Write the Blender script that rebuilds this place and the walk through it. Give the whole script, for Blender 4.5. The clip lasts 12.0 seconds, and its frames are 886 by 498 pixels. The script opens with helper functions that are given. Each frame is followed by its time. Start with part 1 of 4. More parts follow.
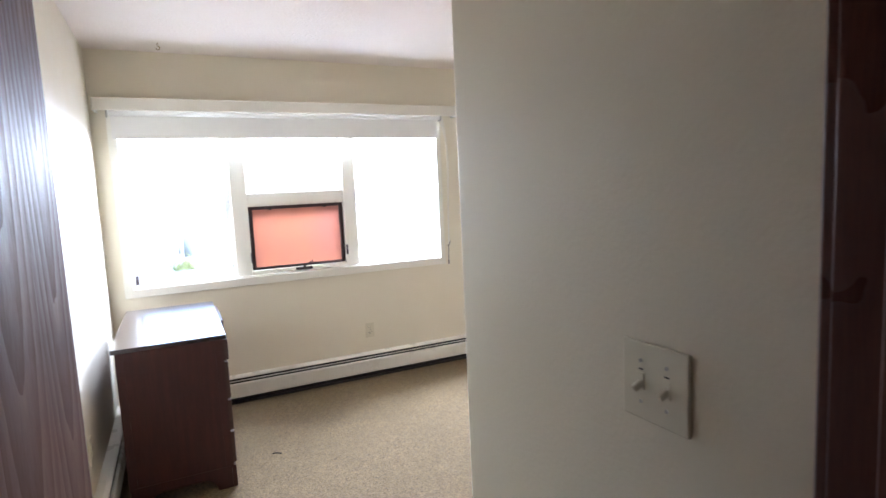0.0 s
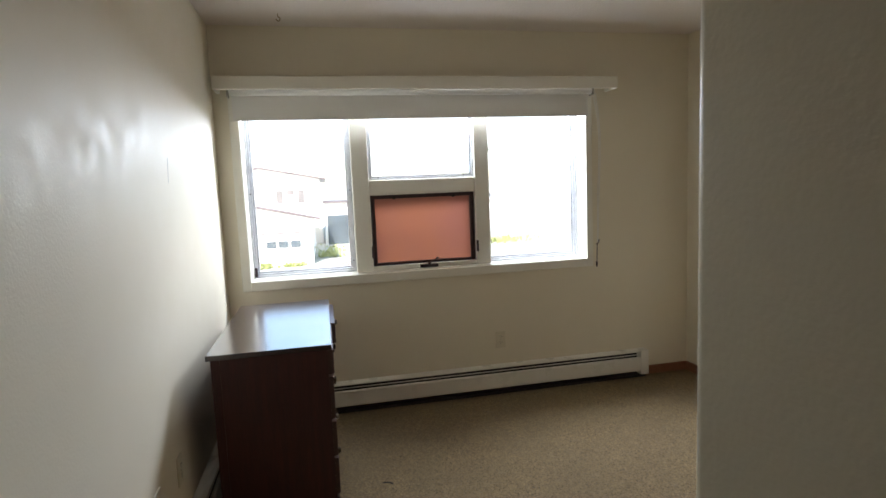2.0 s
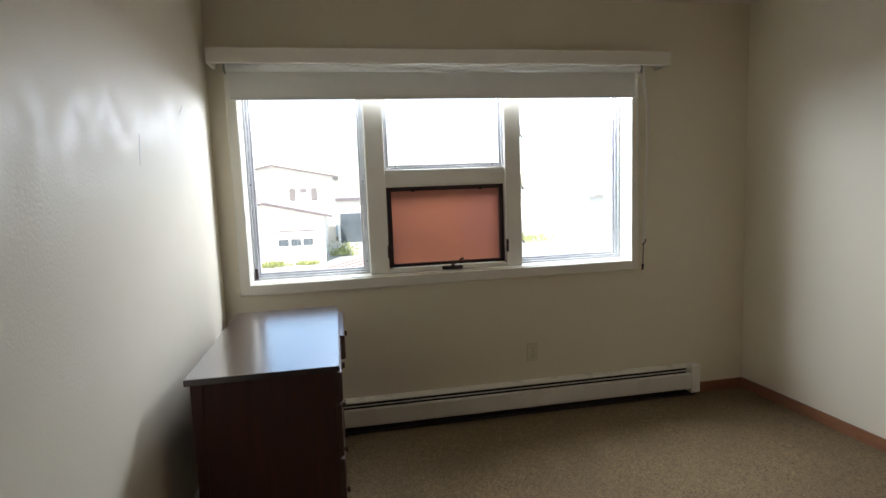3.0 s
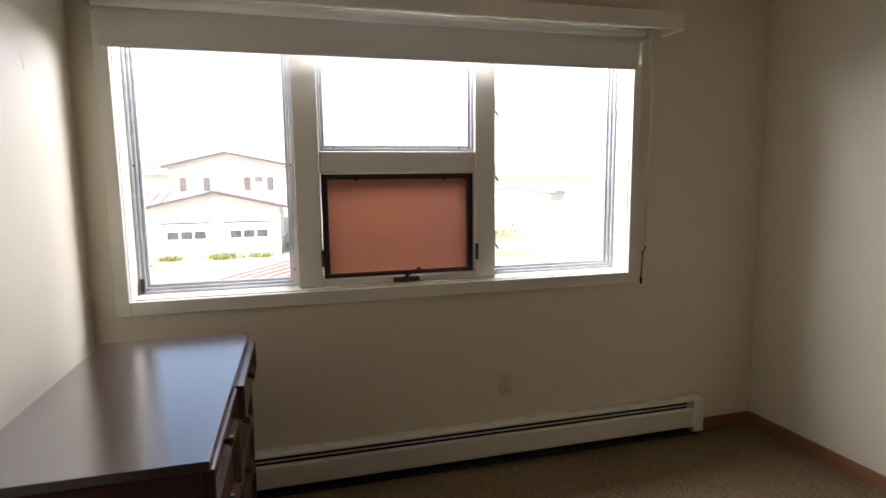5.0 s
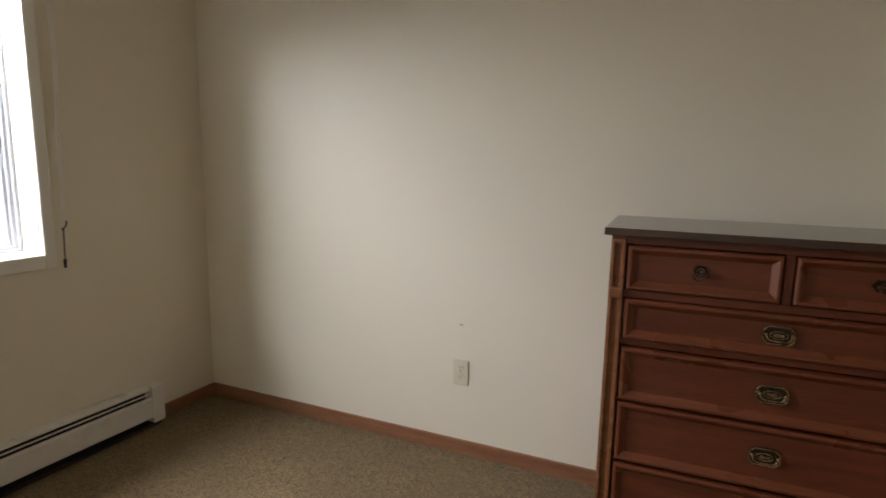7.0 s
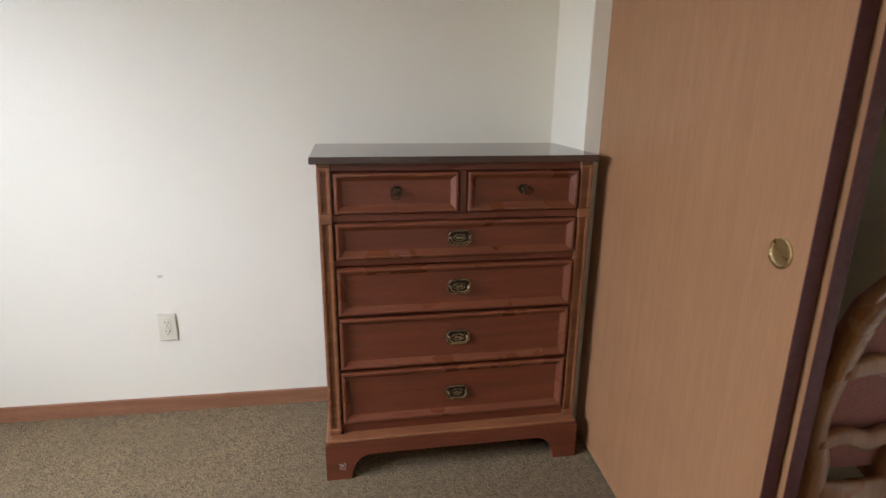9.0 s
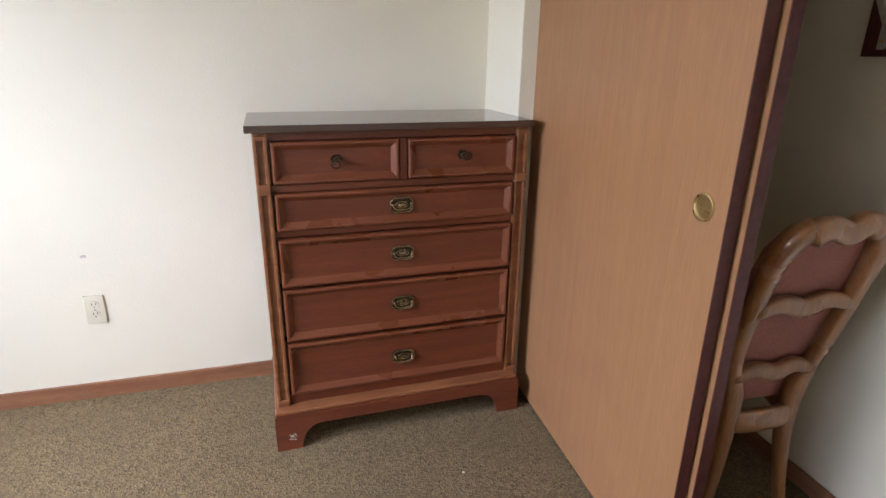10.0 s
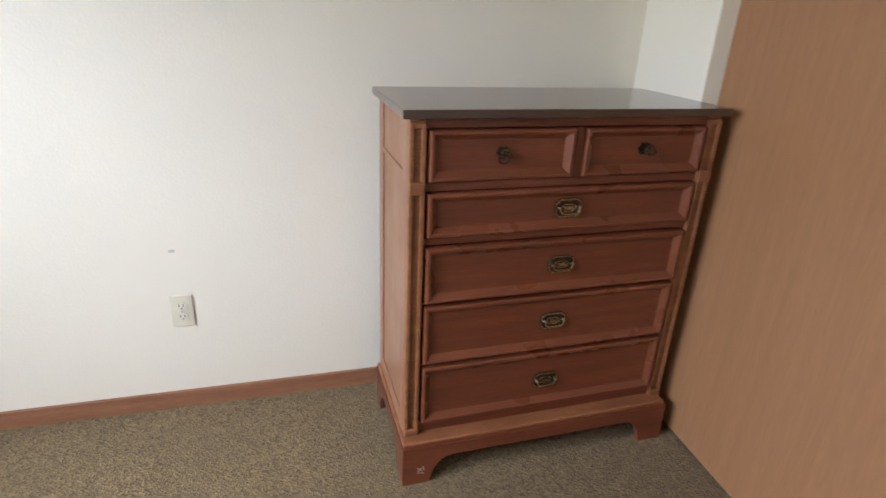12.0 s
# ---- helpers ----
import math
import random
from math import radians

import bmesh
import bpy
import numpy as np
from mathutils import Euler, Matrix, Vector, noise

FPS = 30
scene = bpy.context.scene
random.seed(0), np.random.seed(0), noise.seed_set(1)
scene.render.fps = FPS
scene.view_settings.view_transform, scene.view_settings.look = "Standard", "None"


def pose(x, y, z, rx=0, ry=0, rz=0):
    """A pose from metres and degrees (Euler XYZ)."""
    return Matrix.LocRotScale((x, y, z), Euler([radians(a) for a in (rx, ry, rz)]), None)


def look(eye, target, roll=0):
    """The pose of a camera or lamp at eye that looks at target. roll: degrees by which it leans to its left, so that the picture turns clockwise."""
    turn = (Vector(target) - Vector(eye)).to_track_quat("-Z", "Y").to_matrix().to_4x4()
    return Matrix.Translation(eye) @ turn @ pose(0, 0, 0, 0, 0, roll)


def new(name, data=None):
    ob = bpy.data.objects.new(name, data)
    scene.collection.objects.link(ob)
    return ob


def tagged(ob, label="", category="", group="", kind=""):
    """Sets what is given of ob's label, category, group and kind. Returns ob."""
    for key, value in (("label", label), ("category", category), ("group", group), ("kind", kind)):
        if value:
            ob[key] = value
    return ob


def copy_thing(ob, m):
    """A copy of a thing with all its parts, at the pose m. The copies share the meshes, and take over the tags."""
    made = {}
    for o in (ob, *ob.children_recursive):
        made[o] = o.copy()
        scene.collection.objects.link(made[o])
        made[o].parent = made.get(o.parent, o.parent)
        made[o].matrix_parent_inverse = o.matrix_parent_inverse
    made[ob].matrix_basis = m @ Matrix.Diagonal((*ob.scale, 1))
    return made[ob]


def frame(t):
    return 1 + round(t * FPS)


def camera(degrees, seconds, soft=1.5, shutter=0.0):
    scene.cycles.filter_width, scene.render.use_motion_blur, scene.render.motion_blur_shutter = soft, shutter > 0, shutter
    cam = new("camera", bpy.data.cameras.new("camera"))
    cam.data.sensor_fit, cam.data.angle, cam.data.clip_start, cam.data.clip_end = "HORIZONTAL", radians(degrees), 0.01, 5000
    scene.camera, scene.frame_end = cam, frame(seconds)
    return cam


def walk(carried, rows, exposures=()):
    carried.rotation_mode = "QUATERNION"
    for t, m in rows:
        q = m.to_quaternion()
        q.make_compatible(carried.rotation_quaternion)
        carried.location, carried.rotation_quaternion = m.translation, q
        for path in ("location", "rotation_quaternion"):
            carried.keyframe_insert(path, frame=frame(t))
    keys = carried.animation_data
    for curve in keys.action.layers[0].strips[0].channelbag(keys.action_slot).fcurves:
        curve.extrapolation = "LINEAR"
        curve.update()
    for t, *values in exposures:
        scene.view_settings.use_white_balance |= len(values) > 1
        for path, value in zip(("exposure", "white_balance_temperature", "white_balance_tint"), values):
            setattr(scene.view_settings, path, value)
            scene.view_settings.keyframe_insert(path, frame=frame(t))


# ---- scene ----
cam = camera(77.4, 12.0, shutter=0.2)

PATH = [
    (0, (0.416, -4.128, 1.453), (1.28, -2.338, 1.237), -2.7),
    (0.5, (0.399, -4.015, 1.444), (1.069, -2.142, 1.229), -2.6),
    (1, (0.388, -3.909, 1.425), (0.968, -2.007, 1.21), -2.4),
    (1.5, (0.493, -3.702, 1.412), (0.999, -1.779, 1.193), -2.4),
    (2, (0.597, -3.55, 1.419), (1.012, -1.606, 1.2), -2.4),
    (2.5, (0.59, -3.332, 1.399), (0.963, -1.379, 1.182), -2.2),
    (4.5, (0.775, -2.535, 1.359), (1.174, -0.591, 1.115), -1.2),
    (5, (0.791, -2.41, 1.359), (1.299, -0.492, 1.11), -0.7),
    (5.5, (0.836, -2.353, 1.373), (1.666, -0.55, 1.122), 0.2),
    (6, (0.948, -2.318, 1.34), (2.251, -0.822, 1.083), 1.5),
    (6.5, (1.086, -2.352, 1.321), (2.692, -1.197, 1.031), 1.2),
    (7, (1.105, -2.354, 1.291), (2.891, -1.512, 0.973), 1.1),
    (7.5, (1.124, -2.332, 1.344), (3.007, -1.798, 0.932), 0.8),
    (9.5, (1.049, -2.284, 1.299), (2.919, -2.666, 0.699), 0.6),
    (10, (1.045, -2.255, 1.302), (2.875, -2.728, 0.646), 0.8),
    (10.5, (1.048, -2.225, 1.307), (2.851, -2.749, 0.616), 1.1),
    (11, (1.079, -2.183, 1.305), (2.866, -2.733, 0.596), 1.3),
    (11.5, (1.231, -2.046, 1.266), (3.01, -2.62, 0.554), 1.8),
    (12, (1.482, -1.884, 1.312), (3.265, -2.339, 0.53), 2.6),
]
EXPOSURES = [(0, 3.75, 5700, 18), (0.6, 2.72, 6050, 13), (1.0, 2.70, 6250, 13), (1.5, 2.38, 6450, 13), (2.5, 1.9, 6550, 13), (4.5, 1.40, 6850, 19), (5.5, 1.57, 7250, 22), (6.5, 1.76, 7150, 20),
             (7.5, 2.17, 6650, 17), (9.5, 2.95, 6150, 18), (10.5, 3.15, 6150, 18), (11.5, 3.07, 6150, 19), (12, 2.85, 6100, 17)]
walk(cam, [(t, look(eye, target, roll)) for t, eye, target, roll in PATH], EXPOSURES)

# ---- light: overcast-bright sky through the north window, sun from behind the house ----
world = bpy.data.worlds.new("sky_world")
scene.world = world
world.use_nodes = True
wn = world.node_tree
sky = wn.nodes.new("ShaderNodeTexSky")
sky.sky_type = "NISHITA"
sky.sun_disc = False
sky.sun_elevation = radians(42)
sky.sun_rotation = radians(200)
sky.air_density, sky.dust_density, sky.ozone_density = 1.0, 1.2, 0.3
wn.nodes["Background"].inputs["Strength"].default_value = 0.15
wn.links.new(sky.outputs["Color"], wn.nodes["Background"].inputs["Color"])
sun = new("sun", bpy.data.lights.new("sun", "SUN"))
sun.data.energy, sun.data.angle, sun.data.color = 3.0, radians(3), (1.0, 0.96, 0.90)
sun.matrix_world = look((0, 0, 0), (0.342 * 0.743, 0.94 * 0.743, -0.669))

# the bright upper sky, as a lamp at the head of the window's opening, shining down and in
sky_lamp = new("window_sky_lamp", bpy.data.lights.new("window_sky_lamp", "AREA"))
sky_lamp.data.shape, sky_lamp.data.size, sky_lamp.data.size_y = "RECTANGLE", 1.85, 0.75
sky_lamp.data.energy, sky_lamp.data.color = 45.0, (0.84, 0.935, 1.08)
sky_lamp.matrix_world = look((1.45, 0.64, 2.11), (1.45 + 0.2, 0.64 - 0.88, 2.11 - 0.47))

# ---- materials ----


def mat(name, rough=0.5, metal=0.0):
    m = bpy.data.materials.new(name)
    m.use_nodes = True
    b = m.node_tree.nodes["Principled BSDF"]
    b.inputs["Roughness"].default_value, b.inputs["Metallic"].default_value = rough, metal
    return m, m.node_tree, b


def mix(nt, fac, a, b, kind="MIX"):
    n = nt.nodes.new("ShaderNodeMix")
    n.data_type, n.blend_type = "RGBA", kind
    for sock, v in ((n.inputs[0], fac), (n.inputs[6], a), (n.inputs[7], b)):
        if isinstance(v, (int, float)):
            sock.default_value = v
        elif isinstance(v, tuple):
            sock.default_value = (*v, 1)
        else:
            nt.links.new(v, sock)
    return n.outputs[2]


def coords(nt, stretch=(1, 1, 1)):
    tc, mp = nt.nodes.new("ShaderNodeTexCoord"), nt.nodes.new("ShaderNodeMapping")
    mp.inputs["Scale"].default_value = stretch
    nt.links.new(tc.outputs["Object"], mp.inputs["Vector"])
    return mp.outputs["Vector"]


def noise_of(nt, scale, stretch=(1, 1, 1), detail=3.0, lo=0.35, hi=0.65, rough=0.5):
    n, r = nt.nodes.new("ShaderNodeTexNoise"), nt.nodes.new("ShaderNodeMapRange")
    n.inputs["Scale"].default_value, n.inputs["Detail"].default_value = scale, detail
    n.inputs["Roughness"].default_value = rough
    nt.links.new(coords(nt, stretch), n.inputs["Vector"])
    nt.links.new(n.outputs["Fac"], r.inputs["Value"])
    r.inputs["From Min"].default_value, r.inputs["From Max"].default_value = lo, hi
    return r.outputs["Result"]


def bump(nt, b, height, strength, distance):
    n = nt.nodes.new("ShaderNodeBump")
    n.inputs["Strength"].default_value, n.inputs["Distance"].default_value = strength, distance
    nt.links.new(height, n.inputs["Height"])
    nt.links.new(n.outputs["Normal"], b.inputs["Normal"])


def spread(nt, value, lo, hi):
    r = nt.nodes.new("ShaderNodeMapRange")
    nt.links.new(value, r.inputs["Value"])
    r.inputs["To Min"].default_value, r.inputs["To Max"].default_value = lo, hi
    return r.outputs["Result"]


def paint(name, colour, worn, rough=0.42, peel=95, depth=0.0006, strength=0.22):
    m, nt, b = mat(name, rough)
    big = noise_of(nt, 1.7, detail=5, lo=0.4, hi=0.75)
    c = mix(nt, spread(nt, big, 0, 0.5), colour, worn)
    nt.links.new(c, b.inputs["Base Color"])
    fine = noise_of(nt, peel, detail=2, lo=0.3, hi=0.7)
    nt.links.new(spread(nt, noise_of(nt, 9), rough - 0.05, rough + 0.07), b.inputs["Roughness"])
    bump(nt, b, fine, strength, depth)
    return m


def wood(name, light, dark, stretch, rough=0.35, fine=70, figure=7, depth=0.0004, coat=0.0, patch=0.1, grain=0.45):
    m, nt, b = mat(name, rough)
    a = noise_of(nt, figure, stretch, detail=4, lo=0.3, hi=0.7)
    f = noise_of(nt, fine, stretch, detail=6, lo=0.35, hi=0.65, rough=0.65)
    c = mix(nt, a, light, dark)
    c = mix(nt, spread(nt, f, 0, grain), c, tuple(v * 0.55 for v in dark))
    nt.links.new(c, b.inputs["Base Color"])
    nt.links.new(spread(nt, noise_of(nt, 5), rough - patch / 2, rough + patch), b.inputs["Roughness"])
    b.inputs["Coat Weight"].default_value = coat
    b.inputs["Coat Roughness"].default_value = 0.18
    bump(nt, b, f, 0.3, depth)
    return m


def plain(name, colour, rough=0.5, metal=0.0, vary=0.25, scale=30):
    m, nt, b = mat(name, rough, metal)
    n = noise_of(nt, scale, detail=4)
    c = mix(nt, spread(nt, n, 0, 1), colour, tuple(v * (1 - vary) for v in colour))
    nt.links.new(c, b.inputs["Base Color"])
    nt.links.new(spread(nt, n, max(0.02, rough - 0.06), rough + 0.08), b.inputs["Roughness"])
    return m


WALL = paint("wall_paint", (0.80, 0.742, 0.59), (0.765, 0.70, 0.545), 0.52, 110, 0.0009, 0.3)
WALL.node_tree.nodes["Principled BSDF"].inputs["Specular IOR Level"].default_value = 0.38
CEIL = paint("ceiling_paint", (0.81, 0.735, 0.665), (0.78, 0.705, 0.63), 0.6, 60, 0.003, 0.4)
TRIM = paint("cream_trim_paint", (0.82, 0.795, 0.70), (0.76, 0.73, 0.62), 0.35, 40, 0.0006, 0.2)
HEAT = paint("heater_enamel", (0.78, 0.76, 0.68), (0.70, 0.66, 0.56), 0.3, 30, 0.0004, 0.2)
OAK_Z = wood("oak_veneer_upright", (0.385, 0.19, 0.083), (0.345, 0.165, 0.070), (9, 9, 0.3), 0.42, 60, 4, grain=0.42)
OAK_EDGE = wood("oak_baseboard", (0.36, 0.165, 0.082), (0.27, 0.115, 0.058), (0.7, 0.7, 9), 0.38, 40, 4)
MAROON = plain("maroon_edge", (0.095, 0.019, 0.017), 0.42, 0, 0.3, 60)
CHERRY = wood("cherry_case", (0.215, 0.055, 0.021), (0.142, 0.035, 0.014), (3, 0.6, 9), 0.33, 40, 5, coat=0.25)
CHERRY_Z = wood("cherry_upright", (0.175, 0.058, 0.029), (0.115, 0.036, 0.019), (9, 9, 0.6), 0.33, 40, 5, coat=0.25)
# lighter copy of the upright cherry: window light put into the colour
CHERRY_LIT = wood("window_lit_side", (0.36, 0.18, 0.095), (0.27, 0.125, 0.062), (9, 9, 0.6), 0.38, 40, 5)
CHERRY_EDGE = wood("cherry_worn_edge", (0.36, 0.145, 0.055), (0.215, 0.076, 0.030), (4, 0.7, 6), 0.33, 40, 6, coat=0.2)
TOPWOOD = wood("dark_laminate_top", (0.095, 0.052, 0.034), (0.072, 0.037, 0.024), (6, 0.5, 6), 0.27, 50, 5, 0.00001, 0.8, 0.0)
MOULD = wood("cherry_moulding", (0.212, 0.062, 0.024), (0.172, 0.048, 0.019), (3, 0.4, 9), 0.3, 40, 3, coat=0.35, grain=0.4)
DRTOP = wood("mahogany_laminate_top", (0.055, 0.028, 0.030), (0.040, 0.018, 0.019), (8, 0.5, 6), 0.25, 50, 5, 0.00001, 1.0, 0.01)
dr = DRTOP.node_tree.nodes["Principled BSDF"]
dr.inputs["Specular IOR Level"].default_value, dr.inputs["Coat IOR"].default_value = 0.6, 1.65
DRFRONT = wood("mahogany_front", (0.075, 0.027, 0.018), (0.048, 0.017, 0.011), (6, 0.6, 9), 0.33, 40, 5, coat=0.15)
DRSIDE = wood("mahogany_side", (0.072, 0.017, 0.012), (0.046, 0.011, 0.008), (9, 9, 0.6), 0.42, 40, 5)
FRUIT = wood("fruitwood", (0.385, 0.18, 0.07), (0.26, 0.105, 0.038), (7, 7, 0.8), 0.3, 35, 6, coat=0.3)
BRASS = plain("antique_brass", (0.58, 0.46, 0.28), 0.24, 1.0, 0.5, 160)
OLDBRASS = plain("blackened_brass", (0.085, 0.065, 0.042), 0.32, 0.85, 0.5, 160)
BRIGHT = plain("bright_brass", (0.62, 0.46, 0.20), 0.33, 1.0, 0.2, 60)
BRONZE = plain("bronze_frame", (0.050, 0.032, 0.034), 0.45, 0.2, 0.3, 40)
ALU = plain("mill_aluminium", (0.70, 0.71, 0.73), 0.38, 0.25, 0.15, 25)
STEEL = plain("painted_steel", (0.55, 0.52, 0.45), 0.4, 0.3, 0.3, 40)
PLATE = plain("ivory_plastic", (0.72, 0.665, 0.50), 0.32, 0, 0.06, 12)
DARK = plain("dark_slot", (0.012, 0.011, 0.010), 0.6, 0, 0.3, 60)
FINS = plain("fin_metal", (0.05, 0.045, 0.04), 0.5, 0.4, 0.5, 90)
LINT = plain("pale_lint", (0.7, 0.66, 0.58), 0.9, 0, 0.1)

CARPET, nt, b = mat("loop_carpet", 0.95)
v = nt.nodes.new("ShaderNodeTexVoronoi")
v.inputs["Scale"].default_value = 160
nt.links.new(coords(nt), v.inputs["Vector"])
speck = spread(nt, v.outputs["Color"], 0, 1)
c = mix(nt, speck, (0.290, 0.200, 0.088), (0.068, 0.044, 0.018))
c = mix(nt, spread(nt, noise_of(nt, 3.2, detail=5), 0, 0.35), c, (0.138, 0.097, 0.043))
c = mix(nt, spread(nt, noise_of(nt, 14, detail=6, lo=0.62, hi=0.75), 0, 0.3), c, (0.27, 0.205, 0.125))
nt.links.new(c, b.inputs["Base Color"])
b.inputs["Sheen Weight"].default_value = 0.05
h = mix(nt, 0.5, v.outputs["Distance"], speck)
bump(nt, b, h, 1.0, 0.006)

BLIND, nt, b = mat("blind_vinyl", 0.55)
b.inputs["Base Color"].default_value = (0.78, 0.765, 0.72, 1)
b.inputs["Transmission Weight"].default_value = 0.0
bump(nt, b, noise_of(nt, 300, (1, 1, 0.3), 2), 0.2, 0.0004)

ROSE = plain("rose_upholstery", (0.36, 0.135, 0.105), 0.75, 0, 0.3, 260)

GLASS, nt, b = mat("window_glass")
tr, gl, mx = nt.nodes.new("ShaderNodeBsdfTransparent"), nt.nodes.new("ShaderNodeBsdfGlossy"), nt.nodes.new("ShaderNodeMixShader")
fr = nt.nodes.new("ShaderNodeFresnel")
tr.inputs["Color"].default_value = (0.93, 0.95, 0.94, 1)
gl.inputs["Roughness"].default_value = 0.02
for a, z in ((fr.outputs[0], mx.inputs[0]), (tr.outputs[0], mx.inputs[1]), (gl.outputs[0], mx.inputs[2])):
    nt.links.new(a, z)
nt.links.new(mx.outputs[0], nt.nodes["Material Output"].inputs["Surface"])

SALMON, nt, b = mat("salmon_frosted_pane", 0.4)
tl, mx = nt.nodes.new("ShaderNodeBsdfTranslucent"), nt.nodes.new("ShaderNodeMixShader")
cc = mix(nt, noise_of(nt, 2.5, detail=3), (0.385, 0.228, 0.158), (0.35, 0.212, 0.172))
nt.links.new(cc, tl.inputs["Color"])
nt.links.new(cc, b.inputs["Base Color"])
mx.inputs[0].default_value = 0.7
nt.links.new(b.outputs[0], mx.inputs[1])
nt.links.new(tl.outputs[0], mx.inputs[2])
nt.links.new(mx.outputs[0], nt.nodes["Material Output"].inputs["Surface"])

SIDING = paint("white_siding", (0.78, 0.77, 0.73), (0.70, 0.69, 0.65), 0.6, 3, 0.01, 0.2)
ROOF_R = plain("red_metal_roof", (0.50, 0.17, 0.135), 0.45, 0.0, 0.2, 2)
# the red roof's sheet, with the sun's glare put into its colour
ROOF_GLARE = plain("glare_pale_red_roof", (0.80, 0.60, 0.54), 0.4, 0.0, 0.15, 2)
ROOF_P = plain("brown_metal_roof", (0.15, 0.12, 0.125), 0.5, 0.0, 0.25, 2)
WINDARK = plain("dark_house_window", (0.10, 0.12, 0.14), 0.2, 0, 0.4, 1)
HAZEWIN = plain("dim_house_window", (0.20, 0.18, 0.18), 0.35, 0, 0.3, 1)
ROOF_S = plain("weathered_metal_sheet", (0.62, 0.58, 0.58), 0.45, 0.0, 0.15, 2)
RIB = plain("faded_roof_ribs", (0.30, 0.26, 0.27), 0.5, 0.0, 0.2, 2)
PALEWIN = plain("sunlit_house_window", (0.45, 0.46, 0.46), 0.3, 0, 0.2, 1)
GREEN = plain("shrub_leaves", (0.40, 0.44, 0.17), 0.8, 0, 0.5, 4)
GROUND, nt, b = mat("grass_and_gravel", 0.95)
c = mix(nt, noise_of(nt, 0.12, detail=6, lo=0.54, hi=0.70), (0.58, 0.56, 0.50), (0.42, 0.44, 0.24))
c = mix(nt, spread(nt, noise_of(nt, 2.5, detail=6), 0, 0.5), c, (0.30, 0.30, 0.20))
nt.links.new(c, b.inputs["Base Color"])

# ---- mesh helpers ----


def box(bm, x0, x1, y0, y1, z0, z1, bev=0.0, seg=1, m=None):
    g = bmesh.ops.create_cube(bm, size=1.0)["verts"]
    t = Matrix.Translation(((x0 + x1) / 2, (y0 + y1) / 2, (z0 + z1) / 2)) @ Matrix.Diagonal((abs(x1 - x0), abs(y1 - y0), abs(z1 - z0), 1))
    bmesh.ops.transform(bm, matrix=(m @ t) if m else t, verts=g)
    if bev:
        es = list({e for vv in g for e in vv.link_edges})
        bmesh.ops.bevel(bm, geom=es, offset=bev, segments=seg, affect="EDGES", profile=0.5)
    return bm


def cube(*a, **k):
    return box(bmesh.new(), *a, **k)


def rod(bm, p, q, r, r2=None, seg=14):
    p, q = Vector(p), Vector(q)
    m = Matrix.Translation((p + q) / 2) @ (q - p).to_track_quat("Z", "Y").to_matrix().to_4x4()
    bmesh.ops.create_cone(bm, cap_ends=True, segments=seg, radius1=r, radius2=r if r2 is None else r2, depth=(q - p).length, matrix=m)
    return bm


def sweep(bm, pts, sizes, side, seg=10):
    """A bar along pts with an oval section: sizes are half widths along `side` and across it."""
    pts = [Vector(p) for p in pts]
    rings = []
    for i, p in enumerate(pts):
        d = (pts[min(i + 1, len(pts) - 1)] - pts[max(i - 1, 0)]).normalized()
        u = (Vector(side) - d * Vector(side).dot(d)).normalized()
        w = d.cross(u)
        a, bb = sizes[i] if isinstance(sizes, list) else sizes
        ring = []
        for k in range(seg):
            an = 2 * math.pi * k / seg
            cu, cw = math.cos(an), math.sin(an)
            cu, cw = math.copysign(abs(cu) ** 0.6, cu), math.copysign(abs(cw) ** 0.6, cw)
            ring.append(bm.verts.new(p + u * a * cu + w * bb * cw))
        rings.append(ring)
    for r, s in zip(rings, rings[1:]):
        for k in range(seg):
            bm.faces.new((r[k], r[(k + 1) % seg], s[(k + 1) % seg], s[k]))
    bm.faces.new(list(reversed(rings[0])))
    bm.faces.new(rings[-1])
    return bm


def smooth_line(pts, n=6):
    """A rounder run of points through pts (Catmull-Rom)."""
    pts = [Vector(p) for p in pts]
    out = []
    for i in range(len(pts) - 1):
        a, bq, cq, d = pts[max(i - 1, 0)], pts[i], pts[i + 1], pts[min(i + 2, len(pts) - 1)]
        for k in range(n):
            s = k / n
            out.append(0.5 * (2 * bq + (cq - a) * s + (2 * a - 5 * bq + 4 * cq - d) * s * s + (3 * bq - a - 3 * cq + d) * s ** 3))
    return out + [pts[-1]]


def prism(bm, poly, place, depth):
    """Polygon poly (u, v) pushed along; place(u, v, w) gives the point."""
    a = [bm.verts.new(place(u, v, 0)) for u, v in poly]
    c = [bm.verts.new(place(u, v, depth)) for u, v in poly]
    n = len(poly)
    bm.faces.new(a)
    bm.faces.new(list(reversed(c)))
    for i in range(n):
        bm.faces.new((a[i], c[i], c[(i + 1) % n], a[(i + 1) % n]))
    bmesh.ops.recalc_face_normals(bm, faces=bm.faces)
    return bm


def finish(name, bm, material, soft=False):
    bmesh.ops.recalc_face_normals(bm, faces=bm.faces)
    me = bpy.data.meshes.new(name)
    bm.to_mesh(me)
    bm.free()
    me.materials.append(material)
    if soft:
        for p in me.polygons:
            p.use_smooth = True
    return new(name, me)


def part(name, bm, material, parent, label="", soft=False):
    ob = finish(name, bm, material, soft)
    ob.parent = parent
    ob.matrix_parent_inverse = parent.matrix_world.inverted() if parent.parent is None else Matrix()
    if label:
        ob["label"] = label
    return ob


def thing(name, at, label, category, group="", kind=""):
    ob = new(name)
    ob.empty_display_size = 0.1
    ob.location = at
    ob.matrix_world = Matrix.Translation(at)
    return tagged(ob, label, category, group, kind)


